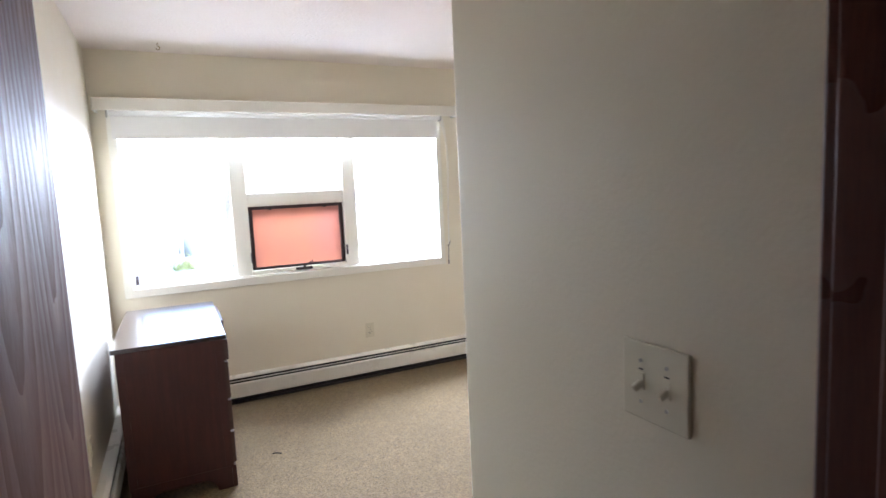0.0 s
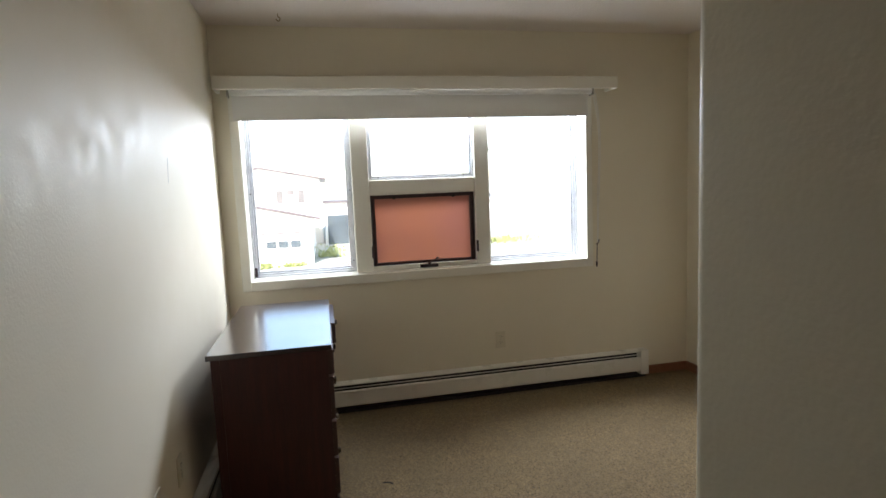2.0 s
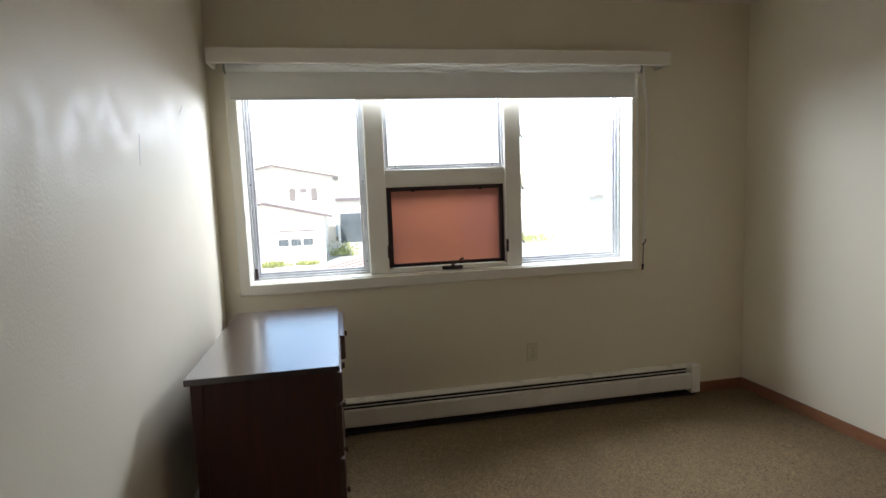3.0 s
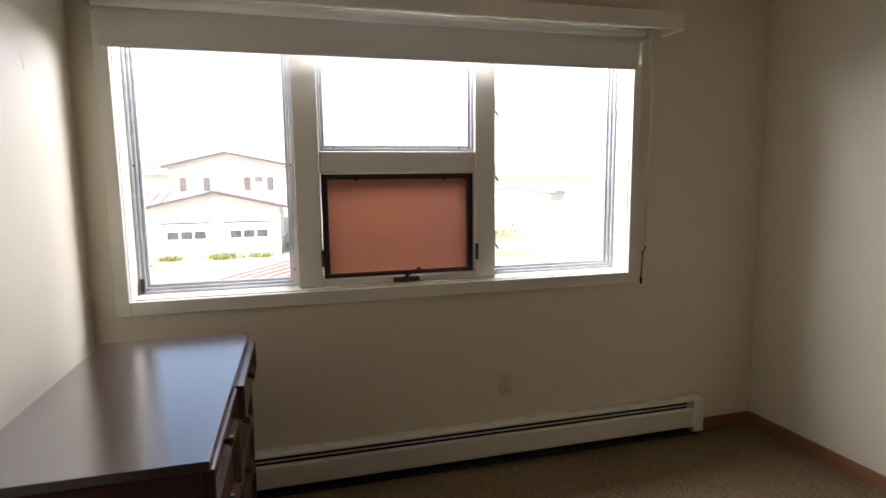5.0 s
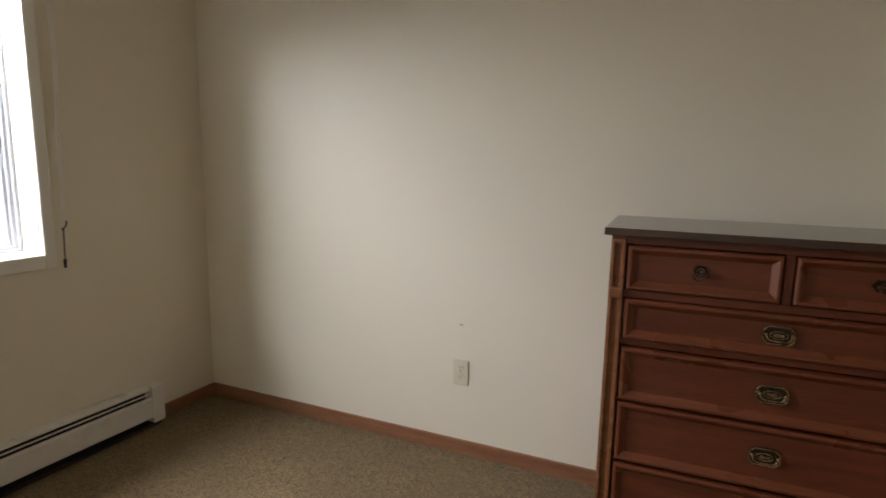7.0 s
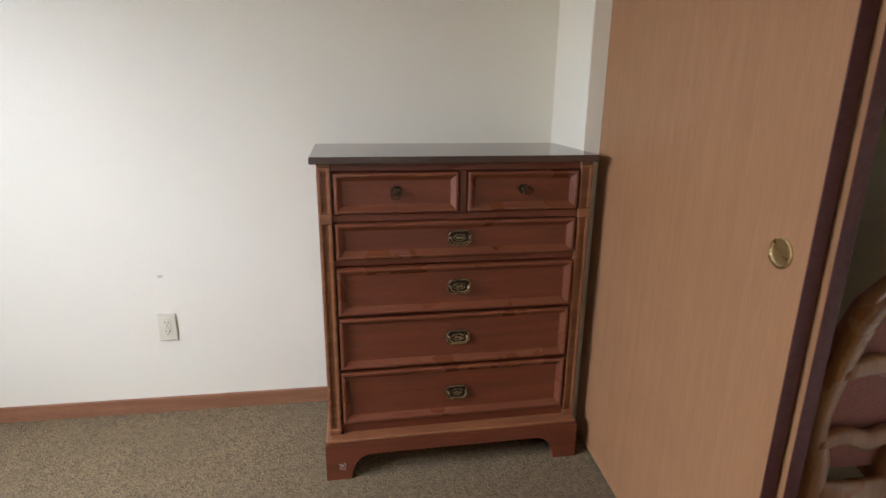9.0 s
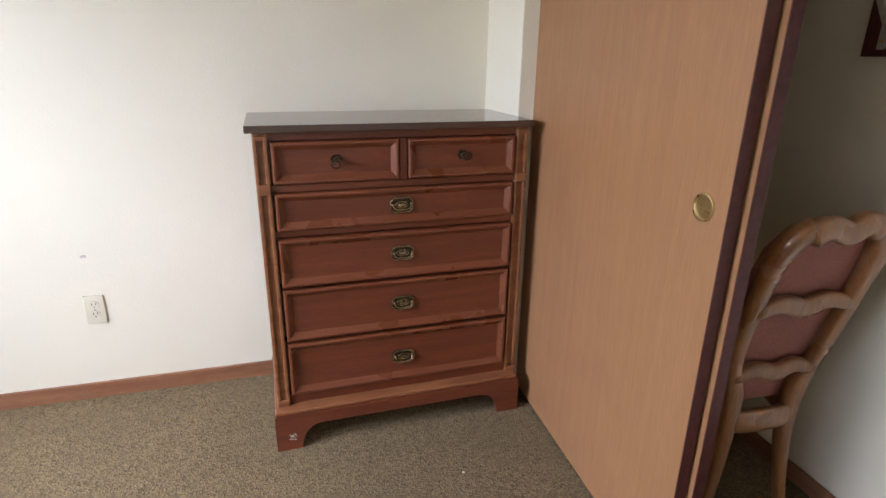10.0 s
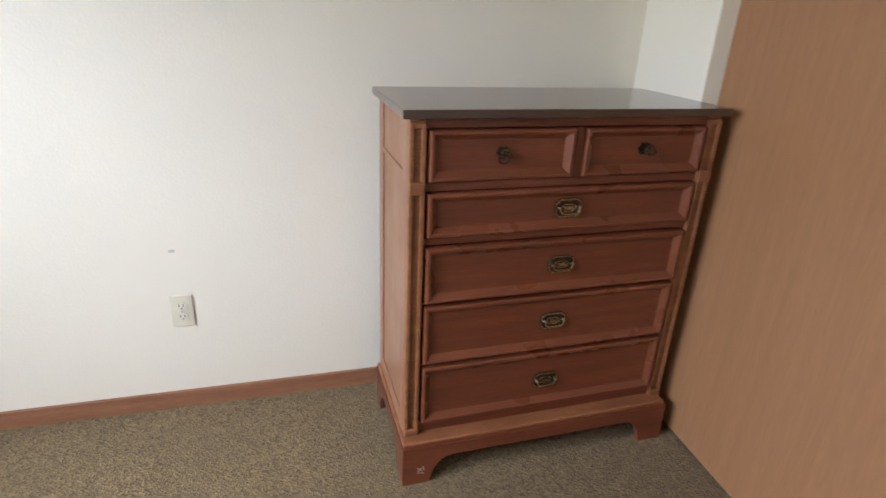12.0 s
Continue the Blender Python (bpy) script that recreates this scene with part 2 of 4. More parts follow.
def structure(name, bm, material, label, category):
    return tagged(finish(name, bm, material), label, category, kind="structure")


# ---- the room: west wall x 0, north wall y 0, floor z 0 ----
E_X, S_Y, TOP = 3.178, -3.004, 2.42      # the east wall runs a little askew from E_X
E_SKEW = 0.033
E_END = E_X + 0.14
CW, CB = 1.0, -3.75                      # closet's corridor face, closet's back wall
DOOR_Y0, DOOR_Y1 = -3.97, -3.845         # partition with the entrance door
OX0, OX1, OZ0, OZ1 = 0.14, 2.375, 0.892, 2.05   # window opening

structure("floor", cube(-1.6, E_X + 0.27, -6.2, 0.2, -0.12, 0), CARPET, "worn brown loop-pile carpet floor", "floor")
structure("ceiling", cube(-1.6, E_X + 0.27, -6.2, 0.2, TOP, TOP + 0.15), CEIL, "off-white painted textured ceiling", "ceiling")
bm = bmesh.new()
box(bm, -0.12, OX0, 0, 0.2, 0, TOP)
box(bm, OX1, E_X + 0.12, 0, 0.2, 0, TOP)
box(bm, OX0, OX1, 0, 0.2, 0, OZ0)
box(bm, OX0, OX1, 0, 0.2, OZ1, TOP)
structure("wall_north", bm, WALL, "cream painted wall around the window", "wall")
wall_west = structure("wall_west", cube(-0.12, 0, -3.97, 0, 0, TOP), WALL, "cream semi-gloss painted wall behind the dresser", "wall")


def east_slab(y0, y1, z0, z1, out, thick):
    """A slab along the skewed east wall, its face `out` metres before the wall's."""
    poly = [(E_X - E_SKEW * y0 - out, y0), (E_X - E_SKEW * y0 - out + thick, y0), (E_X - E_SKEW * y1 - out + thick, y1), (E_X - E_SKEW * y1 - out, y1)]
    return prism(bmesh.new(), poly, lambda u, v, w: Vector((u, v, z0 + w)), z1 - z0)


wall_east = structure("wall_east", east_slab(-3.92, 0, 0, TOP, 0, 0.12), WALL, "off-white semi-gloss painted wall behind the chest", "wall")


def rounded_post(x0, x1, y0, y1, z0, z1, corners, r=0.018):
    bm = cube(x0, x1, y0, y1, z0, z1)
    es = [e for e in bm.edges if abs(e.verts[0].co.z - e.verts[1].co.z) > 0.1
          and any(abs(e.verts[0].co.x - cx) < 1e-4 and abs(e.verts[0].co.y - cy) < 1e-4 for cx, cy in corners)]
    bmesh.ops.bevel(bm, geom=es, offset=r, segments=5, affect="EDGES", profile=0.5)
    return bm


CO0, CO1, COZ = 1.13, 2.914, 2.06        # closet opening
structure("wall_south_1", rounded_post(CO1, E_END, S_Y - 0.12, S_Y, 0, TOP, [(CO1, S_Y)], 0.004), WALL, "white painted wall end beside the closet doors", "wall")
structure("wall_south_2", rounded_post(CW, CO0, S_Y - 0.12, S_Y, 0, TOP, [(CW, S_Y), (CO0, S_Y)]), WALL, "painted wall end at the closet's outer corner", "wall")
structure("wall_south_3", cube(CO0, CO1, S_Y - 0.12, S_Y, COZ, TOP), WALL, "painted wall over the closet opening", "wall")
structure("wall_closet_side", cube(CW, CW + 0.1, DOOR_Y1, S_Y - 0.12, 0, TOP), WALL, "painted corridor wall with the light switch", "wall")
structure("wall_closet_back", cube(CW + 0.1, E_END, CB - 0.1, CB, 0, TOP), WALL, "white painted back wall of the closet", "wall")
bm = bmesh.new()
box(bm, -0.12, 0.18, DOOR_Y0, DOOR_Y1, 0, TOP)
box(bm, 0.945, CW + 0.1, DOOR_Y0, DOOR_Y1, 0, TOP)
box(bm, 0.18, 0.945, DOOR_Y0, DOOR_Y1, 2.055, TOP)
structure("wall_entry", bm, WALL, "painted partition around the entrance doorway", "wall")
bm = bmesh.new()
box(bm, -1.6, -1.5, -6.2, DOOR_Y0, 0, TOP)
box(bm, 2.2, 2.3, -6.2, DOOR_Y0, 0, TOP)
box(bm, -1.6, 2.3, -6.3, -6.2, 0, TOP)
box(bm, -1.5, -0.12, DOOR_Y0, DOOR_Y1, 0, TOP)
box(bm, CW + 0.1, 2.2, DOOR_Y0, CB - 0.1, 0, TOP)
structure("wall_hall", bm, WALL, "plain painted walls of the hall outside", "wall")

SCUFF = plain("grey_scuff", (0.58, 0.55, 0.46), 0.6, 0, 0.2)
for pts in ([(-0.606, 1.715), (-0.58, 1.735), (-0.545, 1.762)], [(-0.395, 1.752), (-0.383, 1.735), (-0.378, 1.712)], [(-1.119, 1.585), (-1.128, 1.54), (-1.136, 1.486)]):
    part("scuff", sweep(bmesh.new(), smooth_line([(0.0, y, z) for y, z in pts], 4), (0.0035, 0.0006), (0, 1, 0.3), 6), SCUFF, wall_west, "faint grey scuff")
part("scuff", sweep(bmesh.new(), [(E_X + E_SKEW * 1.44, -1.44, 0.588), (E_X + E_SKEW * 1.449, -1.449, 0.591), (E_X + E_SKEW * 1.458, -1.458, 0.589)], (0.005, 0.0006), (0, 0, 1), 6), SCUFF, wall_east, "small grey mark")

BB = 0.064


def baseboard(x0, x1, y0, y1):
    structure("baseboard", cube(x0, x1, y0, y1, 0, BB, bev=0.004), OAK_EDGE, "low reddish oak baseboard along the wall", "baseboard")


structure("baseboard", east_slab(S_Y, -0.013, 0, BB, 0.012, 0.012), OAK_EDGE, "low reddish oak baseboard along the wall", "baseboard")
baseboard(2.83, E_X - 0.001, -0.013, 0)
baseboard(CW + 0.1, E_END, CB, CB + 0.012)
baseboard(CW - 0.012, CW, DOOR_Y1 + 0.02, S_Y - 0.02)
baseboard(0, 0.012, DOOR_Y1 + 0.02, -2.45)

# ---- entrance door, open towards the west wall ----
DARKOAK = wood("stained_door_frame", (0.11, 0.035, 0.022), (0.07, 0.02, 0.014), (9, 9, 0.6), 0.25, 40, 5, coat=0.4)
frame_1 = thing("door_frame", (0.56, DOOR_Y1, 0), "dark red-stained wooden door frame of the entrance", "door frame", kind="structure")
part("jamb", cube(0.18, 0.195, DOOR_Y0, DOOR_Y1 + 0.001, 0, 2.04, bev=0.002), DARKOAK, frame_1)
part("jamb", cube(0.93, 0.945, DOOR_Y0, DOOR_Y1 + 0.001, 0, 2.04, bev=0.002), DARKOAK, frame_1)
part("head_jamb", cube(0.18, 0.945, DOOR_Y0, DOOR_Y1, 2.04, 2.055, bev=0.002), DARKOAK, frame_1)
part("stop", cube(0.918, 0.93, DOOR_Y0 + 0.02, DOOR_Y1 - 0.045, 0, 2.04, bev=0.002), DARKOAK, frame_1)
part("stop", cube(0.195, 0.93, DOOR_Y0 + 0.02, DOOR_Y1 - 0.045, 2.028, 2.04, bev=0.002), DARKOAK, frame_1)
for y0, y1 in ((DOOR_Y1, DOOR_Y1 + 0.016), (DOOR_Y0 - 0.016, DOOR_Y0)):
    part("casing", cube(0.936, 0.993, y0, y1, 0, 2.1, bev=0.004), DARKOAK, frame_1)
    part("casing", cube(0.132, 0.189, y0, y1, 0, 2.1, bev=0.004), DARKOAK, frame_1)
    part("casing", cube(0.189, 0.936, y0, y1, 2.046, 2.1, bev=0.004), DARKOAK, frame_1)

DOORWOOD, nt, b = mat("oak_veneer_door", 0.4)


def cathedral(y, z, tall, scale, wob):
    """Nested arches of flat-sawn grain on an upright board: long ellipses about a heart at y, z."""
    wv, mp = nt.nodes.new("ShaderNodeTexWave"), nt.nodes.new("ShaderNodeMapping")
    wv.wave_type, wv.rings_direction, wv.wave_profile = "RINGS", "X", "SAW"
    wv.inputs["Scale"].default_value, wv.inputs["Distortion"].default_value = scale, wob
    wv.inputs["Detail"].default_value, wv.inputs["Detail Scale"].default_value = 2.0, 1.6
    mp.inputs["Scale"].default_value, mp.inputs["Location"].default_value = (1, 1, tall), (0, -y, -z * tall)
    nt.links.new(nt.nodes.new("ShaderNodeTexCoord").outputs["Object"], mp.inputs["Vector"])
    nt.links.new(mp.outputs["Vector"], wv.inputs["Vector"])
    return wv.outputs["Fac"]


def near_heart(y, half):
    """1 on the strip of veneer about y, 0 outside it."""
    sp, sub, ab, lt = (nt.nodes.new(k) for k in ("ShaderNodeSeparateXYZ", "ShaderNodeMath", "ShaderNodeMath", "ShaderNodeMapRange"))
    nt.links.new(nt.nodes.new("ShaderNodeTexCoord").outputs["Object"], sp.inputs[0])
    sub.operation, ab.operation = "SUBTRACT", "ABSOLUTE"
    sub.inputs[1].default_value = y
    nt.links.new(sp.outputs["Y"], sub.inputs[0])
    nt.links.new(sub.outputs[0], ab.inputs[0])
    nt.links.new(ab.outputs[0], lt.inputs["Value"])
    lt.inputs["From Min"].default_value, lt.inputs["From Max"].default_value = half - 0.01, half + 0.01
    lt.inputs["To Min"].default_value, lt.inputs["To Max"].default_value = 1, 0
    return lt.outputs["Result"]


rings = mix(nt, near_heart(-3.235, 0.085), cathedral(-3.415, 1.78, 0.12, 15, 1.9), cathedral(-3.235, 1.70, 0.10, 17, 2.2))
pores = noise_of(nt, 120, (6, 6, 0.25), detail=4, lo=0.4, hi=0.6)
tone = noise_of(nt, 2.2, (3, 3, 0.6), detail=3)
c = mix(nt, tone, (0.180, 0.066, 0.038), (0.128, 0.044, 0.026))
c = mix(nt, spread(nt, rings, 0, 0.5), c, (0.062, 0.022, 0.014))
c = mix(nt, spread(nt, pores, 0, 0.22), c, (0.040, 0.015, 0.010))
nt.links.new(c, b.inputs["Base Color"])
hh = mix(nt, 0.3, rings, pores)
bump(nt, b, hh, 0.1, 0.0005)
nt.links.new(spread(nt, hh, 0.44, 0.70), b.inputs["Roughness"])
nt.links.new(spread(nt, hh, 0.34, 0.10), b.inputs["Specular IOR Level"])
door_1 = thing("door_1", (0.197, DOOR_Y1 - 0.005, 0), "dark-stained oak veneer flush door standing open", "door", kind="structure")
leaf = pose(0.197, DOOR_Y1 - 0.005, 0, 0, 0, -2.9)
part("leaf", cube(0, 0.035, 0, 0.69, 0.012, 2.032, bev=0.002, m=leaf), DOORWOOD, door_1)
for z in (0.25, 1.02, 1.8):
    part("hinge", rod(bmesh.new(), leaf @ Vector((-0.004, 0.0, z - 0.045)), leaf @ Vector((-0.004, 0.0, z + 0.045)), 0.006), BRIGHT, door_1)
for s in (-1, 1):
    bm = bmesh.new()
    o = Vector((0.0175 + s * 0.0175, 0.64, 0.96))
    rod(bm, leaf @ o, leaf @ (o + Vector((s * 0.012, 0, 0))), 0.03, 0.027, 24)
    rod(bm, leaf @ (o + Vector((s * 0.01, 0, 0))), leaf @ (o + Vector((s * 0.035, 0, 0))), 0.011)
    bmesh.ops.create_uvsphere(bm, u_segments=20, v_segments=12, radius=0.026, matrix=leaf @ Matrix.Translation(o + Vector((s * 0.05, 0, 0))))
    part("knob", bm, BRIGHT, door_1, soft=True)

# ---- window ----
win = thing("window_1", (1.25, 0.05, OZ0), "cream-framed three-part window with aluminium sashes and a salmon vent pane", "window", kind="structure")
YB = -0.024
part("casing", cube(0.087, OX0 + 0.001, YB, 0, 0.834, 2.11, bev=0.003), TRIM, win)
part("casing", cube(OX1 - 0.001, 2.42, YB, 0, 0.834, 2.11, bev=0.003), TRIM, win)
part("apron", cube(OX0 + 0.001, OX1 - 0.001, YB, 0, 0.834, OZ0, bev=0.003), TRIM, win)
part("casing", cube(OX0 + 0.001, OX1 - 0.001, YB, 0, OZ1, 2.11, bev=0.003), TRIM, win)
part("sill", cube(OX0, OX1, 0.001, 0.199, OZ0 - 0.01, OZ0 + 0.004), TRIM, win)
part("reveal", cube(OX0 - 0.01, OX0 + 0.004, 0.001, 0.199, OZ0 + 0.004, OZ1), TRIM, win)
part("reveal", cube(OX1 - 0.004, OX1 + 0.01, 0.001, 0.199, OZ0 + 0.004, OZ1), TRIM, win)
part("reveal", cube(OX0, OX1, 0.001, 0.199, OZ1 - 0.004, OZ1 + 0.01), TRIM, win)
P1, P2 = (0.79, 0.898), (1.60, 1.698)
for a, c in (P1, P2):
    part("mullion", cube(a, c, 0.045, 0.19, OZ0 + 0.004, OZ1 - 0.004, bev=0.004), TRIM, win)
part("transom", cube(P1[1], P2[0], 0.052, 0.19, 1.395, 1.487, bev=0.004), TRIM, win)
part("bottom_rail", cube(P1[1], P2[0], 0.052, 0.19, OZ0 + 0.004, 0.924, bev=0.003), TRIM, win)


def sash(x0, x1, z0, z1, y, w, steps=3):
    """Aluminium sash in stepped channels, with its pane."""
    bm = bmesh.new()
    for i in range(steps):
        f, g = w * i / steps, w * (i + 1) / steps
        ya, yb = y - 0.03 + 0.016 * i, y + 0.022
        box(bm, x0 + f, x0 + g - 0.001, ya, yb, z0 + f, z1 - f, bev=0.0015)
        box(bm, x1 - g + 0.001, x1 - f, ya, yb, z0 + f, z1 - f, bev=0.0015)
        box(bm, x0 + g, x1 - g, ya, yb, z0 + f, z0 + g - 0.001, bev=0.0015)
        box(bm, x0 + g, x1 - g, ya, yb, z1 - g + 0.001, z1 - f, bev=0.0015)
    s = part("sash", bm, ALU, win, "grey aluminium sash")
    p = part("pane", cube(x0 + w - 0.004, x1 - w + 0.004, y + 0.008, y + 0.012, z0 + w - 0.004, z1 - w + 0.004), GLASS, s)
    p.visible_shadow = False
    return s


sash(OX0 + 0.005, P1[0], OZ0 + 0.005, OZ1 - 0.005, 0.145, 0.036)
sash(P2[1], OX1 - 0.005, OZ0 + 0.005, OZ1 - 0.005, 0.145, 0.036)
sash(P1[1], P2[0], 1.489, OZ1 - 0.005, 0.10, 0.026, 2)
for x, z in ((P1[0] - 0.014, 1.43), (OX0 + 0.02, 1.43), (P1[0] - 0.014, 0.97), (0.96, 1.503), (1.53, 1.503)):
    part("screw", rod(bmesh.new(), (x, 0.108 if z < 1.45 else 0.064, z), (x, 0.12 if z < 1.45 else 0.075, z), 0.004, seg=10), BRONZE, win)
part("corner_clip", cube(OX0 + 0.012, OX0 + 0.028, 0.1, 0.116, OZ0 + 0.012, OZ0 + 0.07, bev=0.002), BRONZE, win)
# vent with its bronze screen frame
VX0, VX1, VZ0, VZ1, VY = 0.903, 1.597, 0.926, 1.388, 0.09
part("vent_surround", cube(VX0 - 0.004, VX1 + 0.004, 0.06, 0.066, VZ1, VZ1 + 0.012, bev=0.001), TRIM, win)
bm = bmesh.new()
box(bm, VX0, VX0 + 0.026, VY - 0.012, VY + 0.012, VZ0, VZ1, bev=0.002)
box(bm, VX1 - 0.026, VX1, VY - 0.012, VY + 0.012, VZ0, VZ1, bev=0.002)
box(bm, VX0 + 0.026, VX1 - 0.026, VY - 0.012, VY + 0.012, VZ0, VZ0 + 0.017, bev=0.002)
box(bm, VX0 + 0.026, VX1 - 0.026, VY - 0.012, VY + 0.012, VZ1 - 0.024, VZ1, bev=0.002)
vent = part("vent_frame", bm, BRONZE, win, "dark bronze vent frame")
part("vent_pane", cube(VX0 + 0.02, VX1 - 0.02, VY + 0.03, VY + 0.034, VZ0 + 0.01, VZ1 - 0.02), SALMON, vent, "frosted salmon-pink pane")
bm = bmesh.new()
box(bm, VX0 + 0.002, VX0 + 0.02, VY + 0.012, VY + 0.09, VZ0, VZ1)
box(bm, VX1 - 0.02, VX1 - 0.002, VY + 0.012, VY + 0.09, VZ0, VZ1)
box(bm, VX0 + 0.02, VX1 - 0.02, VY + 0.012, VY + 0.09, VZ1 - 0.018, VZ1)
part("vent_sash", bm, BRONZE, vent)
for x in (1.055, 1.455):
    part("clip", cube(x - 0.009, x + 0.009, VY - 0.022, VY - 0.011, VZ1 - 0.03, VZ1 - 0.006, bev=0.003), DARK, vent)
for x in (VX0 - 0.006, VX1 + 0.006):
    part("latch", cube(x - 0.006, x + 0.006, 0.028, 0.046, 0.985, 1.06, bev=0.002), BRONZE, win)
bm = bmesh.new()
box(bm, 1.205, 1.325, 0.02, 0.052, 0.903, 0.922, bev=0.005, seg=2)
rod(bm, (1.265, 0.03, 0.92), (1.265, 0.022, 0.932), 0.009)
sweep(bm, smooth_line([(1.265, 0.022, 0.93), (1.29, 0.012, 0.945), (1.315, 0.012, 0.962)]), (0.005, 0.004), (0, 1, 0))
rod(bm, (1.315, 0.014, 0.962), (1.318, -0.008, 0.966), 0.007)
part("crank", bm, BRONZE, win, "bronze crank handle", soft=False)
for z in (1.08, 1.40, 1.70):
    bm = cube(P2[1] - 0.002, P2[1] + 0.008, 0.06, 0.085, z - 0.035, z + 0.035, bev=0.002)
    rod(bm, (P2[1] + 0.006, 0.06, z - 0.03), (P2[1] + 0.016, 0.05, z - 0.05), 0.004)
    part("hinge", bm, BRONZE, win)

# ---- valance and roller blind ----
val = thing("valance", (1.286, 0, 2.025), "cream painted wooden valance board over the window", "valance")
part("front_board", cube(0.028, 2.545, -0.153, -0.135, 2.025, 2.102, bev=0.004), TRIM, val)
part("top_board", cube(0.028, 2.545, -0.135, -0.0245, 2.085, 2.101, bev=0.002), TRIM, val)
for x in (0.029, 2.526):
    part("end_board", cube(x, x + 0.018, -0.135, -0.001, 2.026, 2.085, bev=0.002), TRIM, val)
blind = thing("roller_blind", (1.25, -0.06, 1.866), "off-white vinyl roller blind rolled nearly all the way up", "blind")
part("roller", rod(bmesh.new(), (0.105, -0.055, 2.025), (2.40, -0.055, 2.025), 0.021, seg=24), BLIND, blind, soft=True)
part("fabric", cube(0.113, 2.39, -0.0345, -0.033, 1.875, 2.03), BLIND, blind)
part("hem_bar", cube(0.113, 2.39, -0.038, -0.030, 1.863, 1.8765, bev=0.002), BLIND, blind)
for x in (0.097, 2.404):
    part("bracket", cube(x - 0.003, x + 0.003, -0.085, -0.025, 1.995, 2.06, bev=0.001), STEEL, blind)
bm = bmesh.new()
sweep(bm, smooth_line([(2.407, -0.06, 2.03), (2.462, -0.04, 1.75), (2.452, -0.035, 1.30), (2.447, -0.034, 1.0)]), (0.0022, 0.0022), (0, 1, 0), 6)
sweep(bm, smooth_line([(2.425, -0.06, 2.03), (2.472, -0.04, 1.75), (2.462, -0.035, 1.30), (2.452, -0.034, 1.0)]), (0.0022, 0.0022), (0, 1, 0), 6)
part("cord", bm, BLIND, blind, "thin white pull cord")
bm = bmesh.new()
sweep(bm, smooth_line([(2.44, -0.03, 0.985), (2.456, -0.034, 1.0), (2.462, -0.03, 1.02)]), (0.003, 0.003), (0, 1, 0), 6)
rod(bm, (2.447, -0.032, 0.99), (2.444, -0.03, 0.86), 0.0025)
rod(bm, (2.444, -0.03, 0.865), (2.443, -0.03, 0.83), 0.007, 0.005)
part("cord_weight", bm, BRONZE, blind, "dark cord tassel")

# ---- baseboard heaters ----


def heater(length, group, ends):
    """Along local x from 0, back at y 0, front at y -0.065."""
    h = thing("baseboard_heater", (0, 0, 0), "cream enamelled hot-water baseboard heater along the wall", "heater", group)
    part("back_panel", cube(0, length, -0.004, 0, 0.02, 0.2, bev=0.001), HEAT, h)
    part("hood", prism(bmesh.new(), [(0, 0.2), (-0.03, 0.2), (-0.05, 0.193), (-0.052, 0.186), (-0.048, 0.186), (-0.03, 0.194), (0, 0.194)], lambda u, v, w: Vector((w, u - 0.004, v)), length), HEAT, h)
    part("damper", cube(0.02, length - 0.02, -0.05, -0.046, 0.163, 0.169), HEAT, h)
    part("front_panel", prism(bmesh.new(), [(-0.058, 0.052), (-0.062, 0.05), (-0.065, 0.056), (-0.065, 0.145), (-0.059, 0.152), (-0.050, 0.152), (-0.050, 0.149), (-0.058, 0.146)], lambda u, v, w: Vector((w, u, v)), length), HEAT, h)
    bm = cube(0.01, length - 0.01, -0.044, -0.006, 0.07, 0.135)
    box(bm, 0.01, length - 0.01, -0.056, -0.006, 0.004, 0.02)
    part("element", bm, FINS, h, "dark finned element")
    part("liner", cube(0.005, length - 0.005, -0.012, -0.005, 0.02, 0.193), DARK, h)
    for x in ends:
        part("end_cap", cube(x, x + 0.062, -0.07, -0.0005, 0.024, 0.203, bev=0.004, seg=2), HEAT, h)
    return h


hn = heater(2.69, "baseboard heaters", (2.635,))
hn.matrix_world = Matrix.Translation((0.125, 0, 0))
hw = heater(2.3, "baseboard heaters", (-0.005,))
hw.matrix_world = pose(0, -2.38, 0, 0, 0, 90)

# ---- wall plates ----


def plate_bm(w, h):
    return cube(-w / 2, w / 2, -0.006, 0, -h / 2, h / 2, bev=0.003, seg=2)


def outlet():
    o = thing("wall_outlet", (0, 0, 0), "ivory duplex wall outlet low on the painted wall", "outlet", "wall outlets")
    part("cover_plate", plate_bm(0.07, 0.115), PLATE, o)
    for z in (0.0195, -0.0195):
        bm = bmesh.new()
        rod(bm, (0, -0.0055, z), (0, -0.0085, z), 0.0165, seg=20)
        r = part("receptacle", bm, PLATE, o)
        for x in (-0.0065, 0.0065):
            part("slot", cube(x - 0.0012, x + 0.0012, -0.0088, -0.008, z - 0.001, z + 0.008), DARK, r)
        part("ground_hole", rod(bmesh.new(), (0, -0.008, z - 0.0085), (0, -0.0088, z - 0.0085), 0.0026, seg=10), DARK, r)
    part("screw", rod(bmesh.new(), (0, -0.005, 0), (0, -0.0075, 0), 0.003, seg=10), STEEL, o)
    return o


